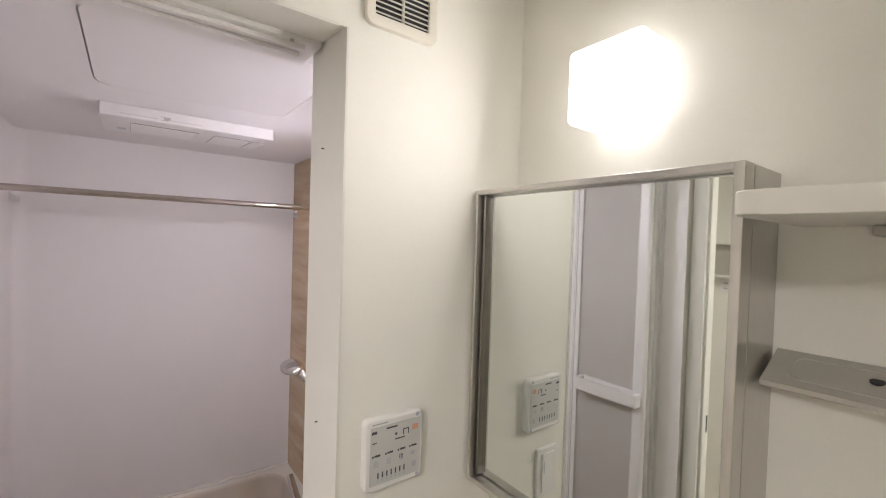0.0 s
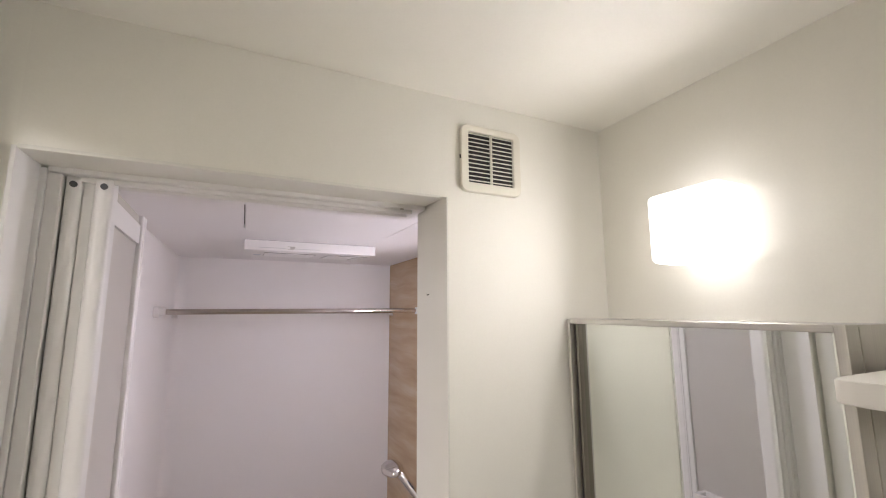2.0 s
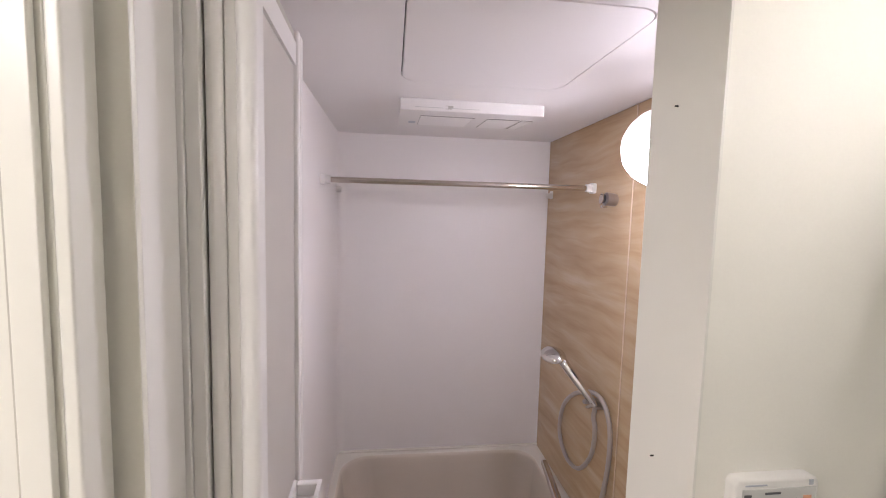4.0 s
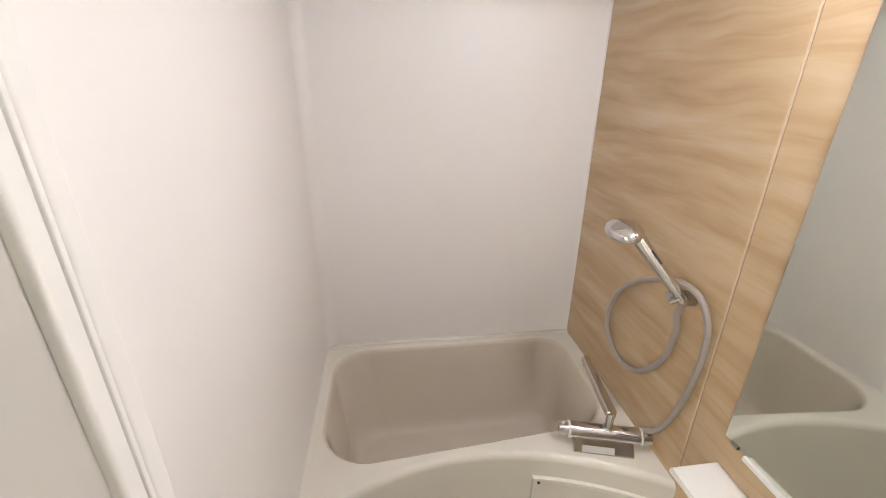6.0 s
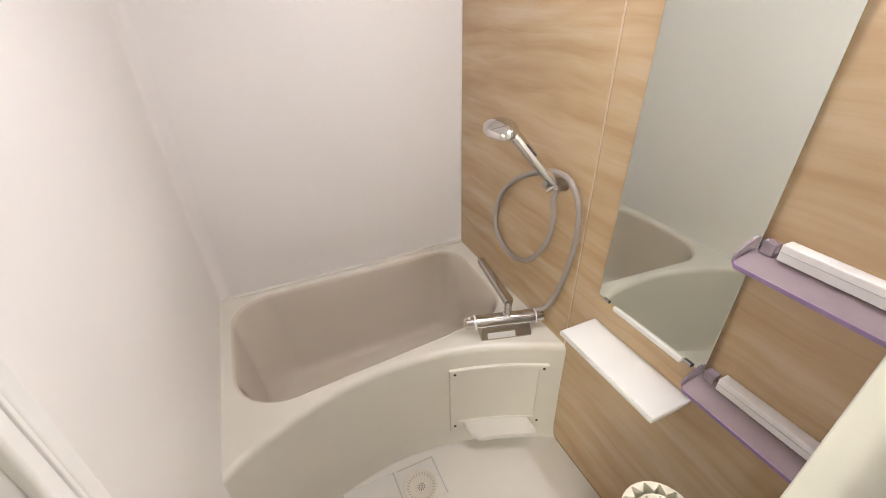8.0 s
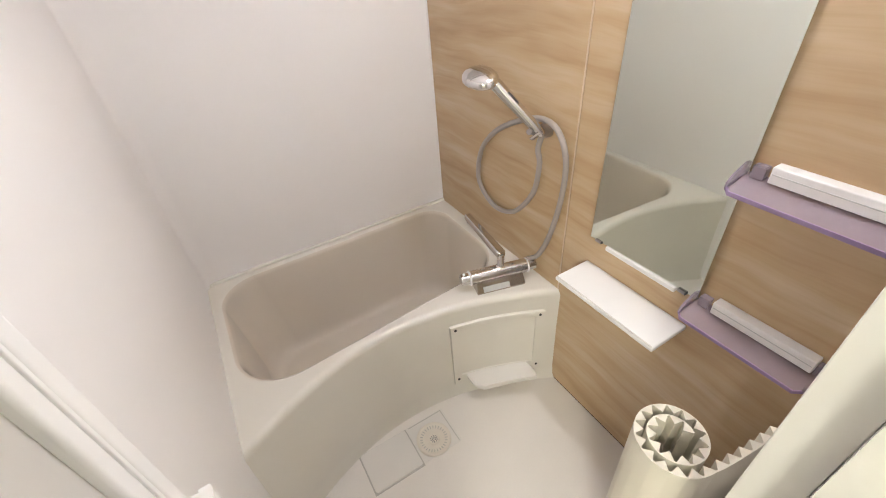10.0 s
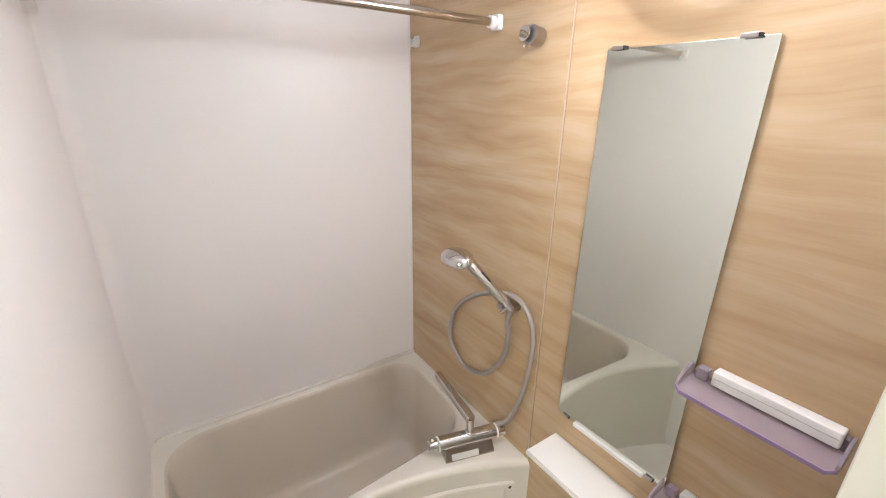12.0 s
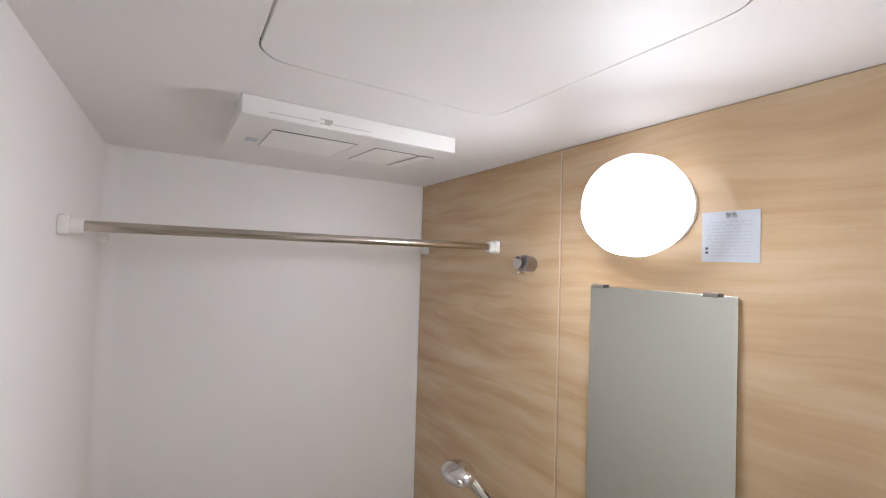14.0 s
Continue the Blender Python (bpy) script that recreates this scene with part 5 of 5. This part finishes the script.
sw = thing("light_switch", (0.332, YV, 1.145), "white wall light switch plate with one rocker", "switch")
bm = bmesh.new()
loops(bm, [[(x, YV - d, z) for x, z in rounded(0.295 + i, 0.369 - i, 1.145 + i, 1.265 - i, 0.005, 4)] for d, i in ((0.0, 0.0), (0.005, 0.0), (0.0075, 0.002))], cap0=True, cap1=True)
part("plate", bm, M_WHITE, sw)
boxpart("rocker", (0.310, 0.354, YV - 0.0115, YV - 0.0074, 1.158, 1.252), M_VINYL, sw, "", 0.002)
boxpart("indicator", (0.346, 0.3485, YV - 0.0119, YV - 0.0114, 1.205, 1.235), M_INK2, sw, "dark indicator slit")

# ---- the next room ----
wc = thing("white_cabinet", (-1.92, 1.82, 0), "low white cabinet standing against the wall", "cabinet")
boxpart("carcass", (-2.055, -1.770, 1.50, 2.14, 0.03, 0.903), M_BOARD, wc, "", 0.003)
boxpart("top", (-2.058, -1.752, 1.49, 2.15, 0.905, 0.935), M_BOARD, wc, "", 0.004)
boxpart("cabinet_door", (-1.7698, -1.755, 1.51, 2.13, 0.06, 0.890), M_BOARD, wc, "", 0.003)
boxpart("plinth", (-2.05, -1.795, 1.52, 2.12, 0.0, 0.0298), M_TRAY, wc)
bm = bmesh.new()
box(bm, -1.93, -1.80, 1.70, 1.91, 0.9355, 0.960, 0.006, 2)
solid("wooden_board", bm, M_OAK, "orange-brown wooden board on the white cabinet", "board")

# ---- small things on the far wall of the next room ----
ob = thing("open_shelf_box", (-2.01, 0.97, 1.575), "small open white shelf box on the wall, empty", "shelf")
# Back panel's grey stands in for the shade inside the white box.
for n, d, mt in (("back_panel", (-2.0595, -2.054, 0.802, 1.134, 1.585, 1.79), M_TRAY), ("top_board", (-2.0595, -1.97, 0.79, 1.146, 1.7902, 1.805), M_BOARD), ("bottom_board", (-2.0595, -1.97, 0.79, 1.146, 1.57, 1.5848), M_BOARD),
                 ("side_board", (-2.0595, -1.971, 0.79, 0.8018, 1.585, 1.79), M_BOARD), ("side_board", (-2.0595, -1.971, 1.1342, 1.146, 1.585, 1.79), M_BOARD)):
    boxpart(n, d, mt, ob, "back panel, grey standing in for its shade" if mt is M_TRAY else "", 0.001)
ob = thing("wall_outlet", (-2.055, 1.035, 1.47), "white wall outlet plate under the shelf box", "outlet")
boxpart("plate", (-2.0598, -2.052, 0.998, 1.072, 1.468, 1.555), M_WHITE, ob, "", 0.002)
for z in (1.495, 1.53):
    boxpart("socket", (-2.0519, -2.051, 1.022, 1.048, z - 0.006, z + 0.006), M_TRAY, ob, "grey socket slots")
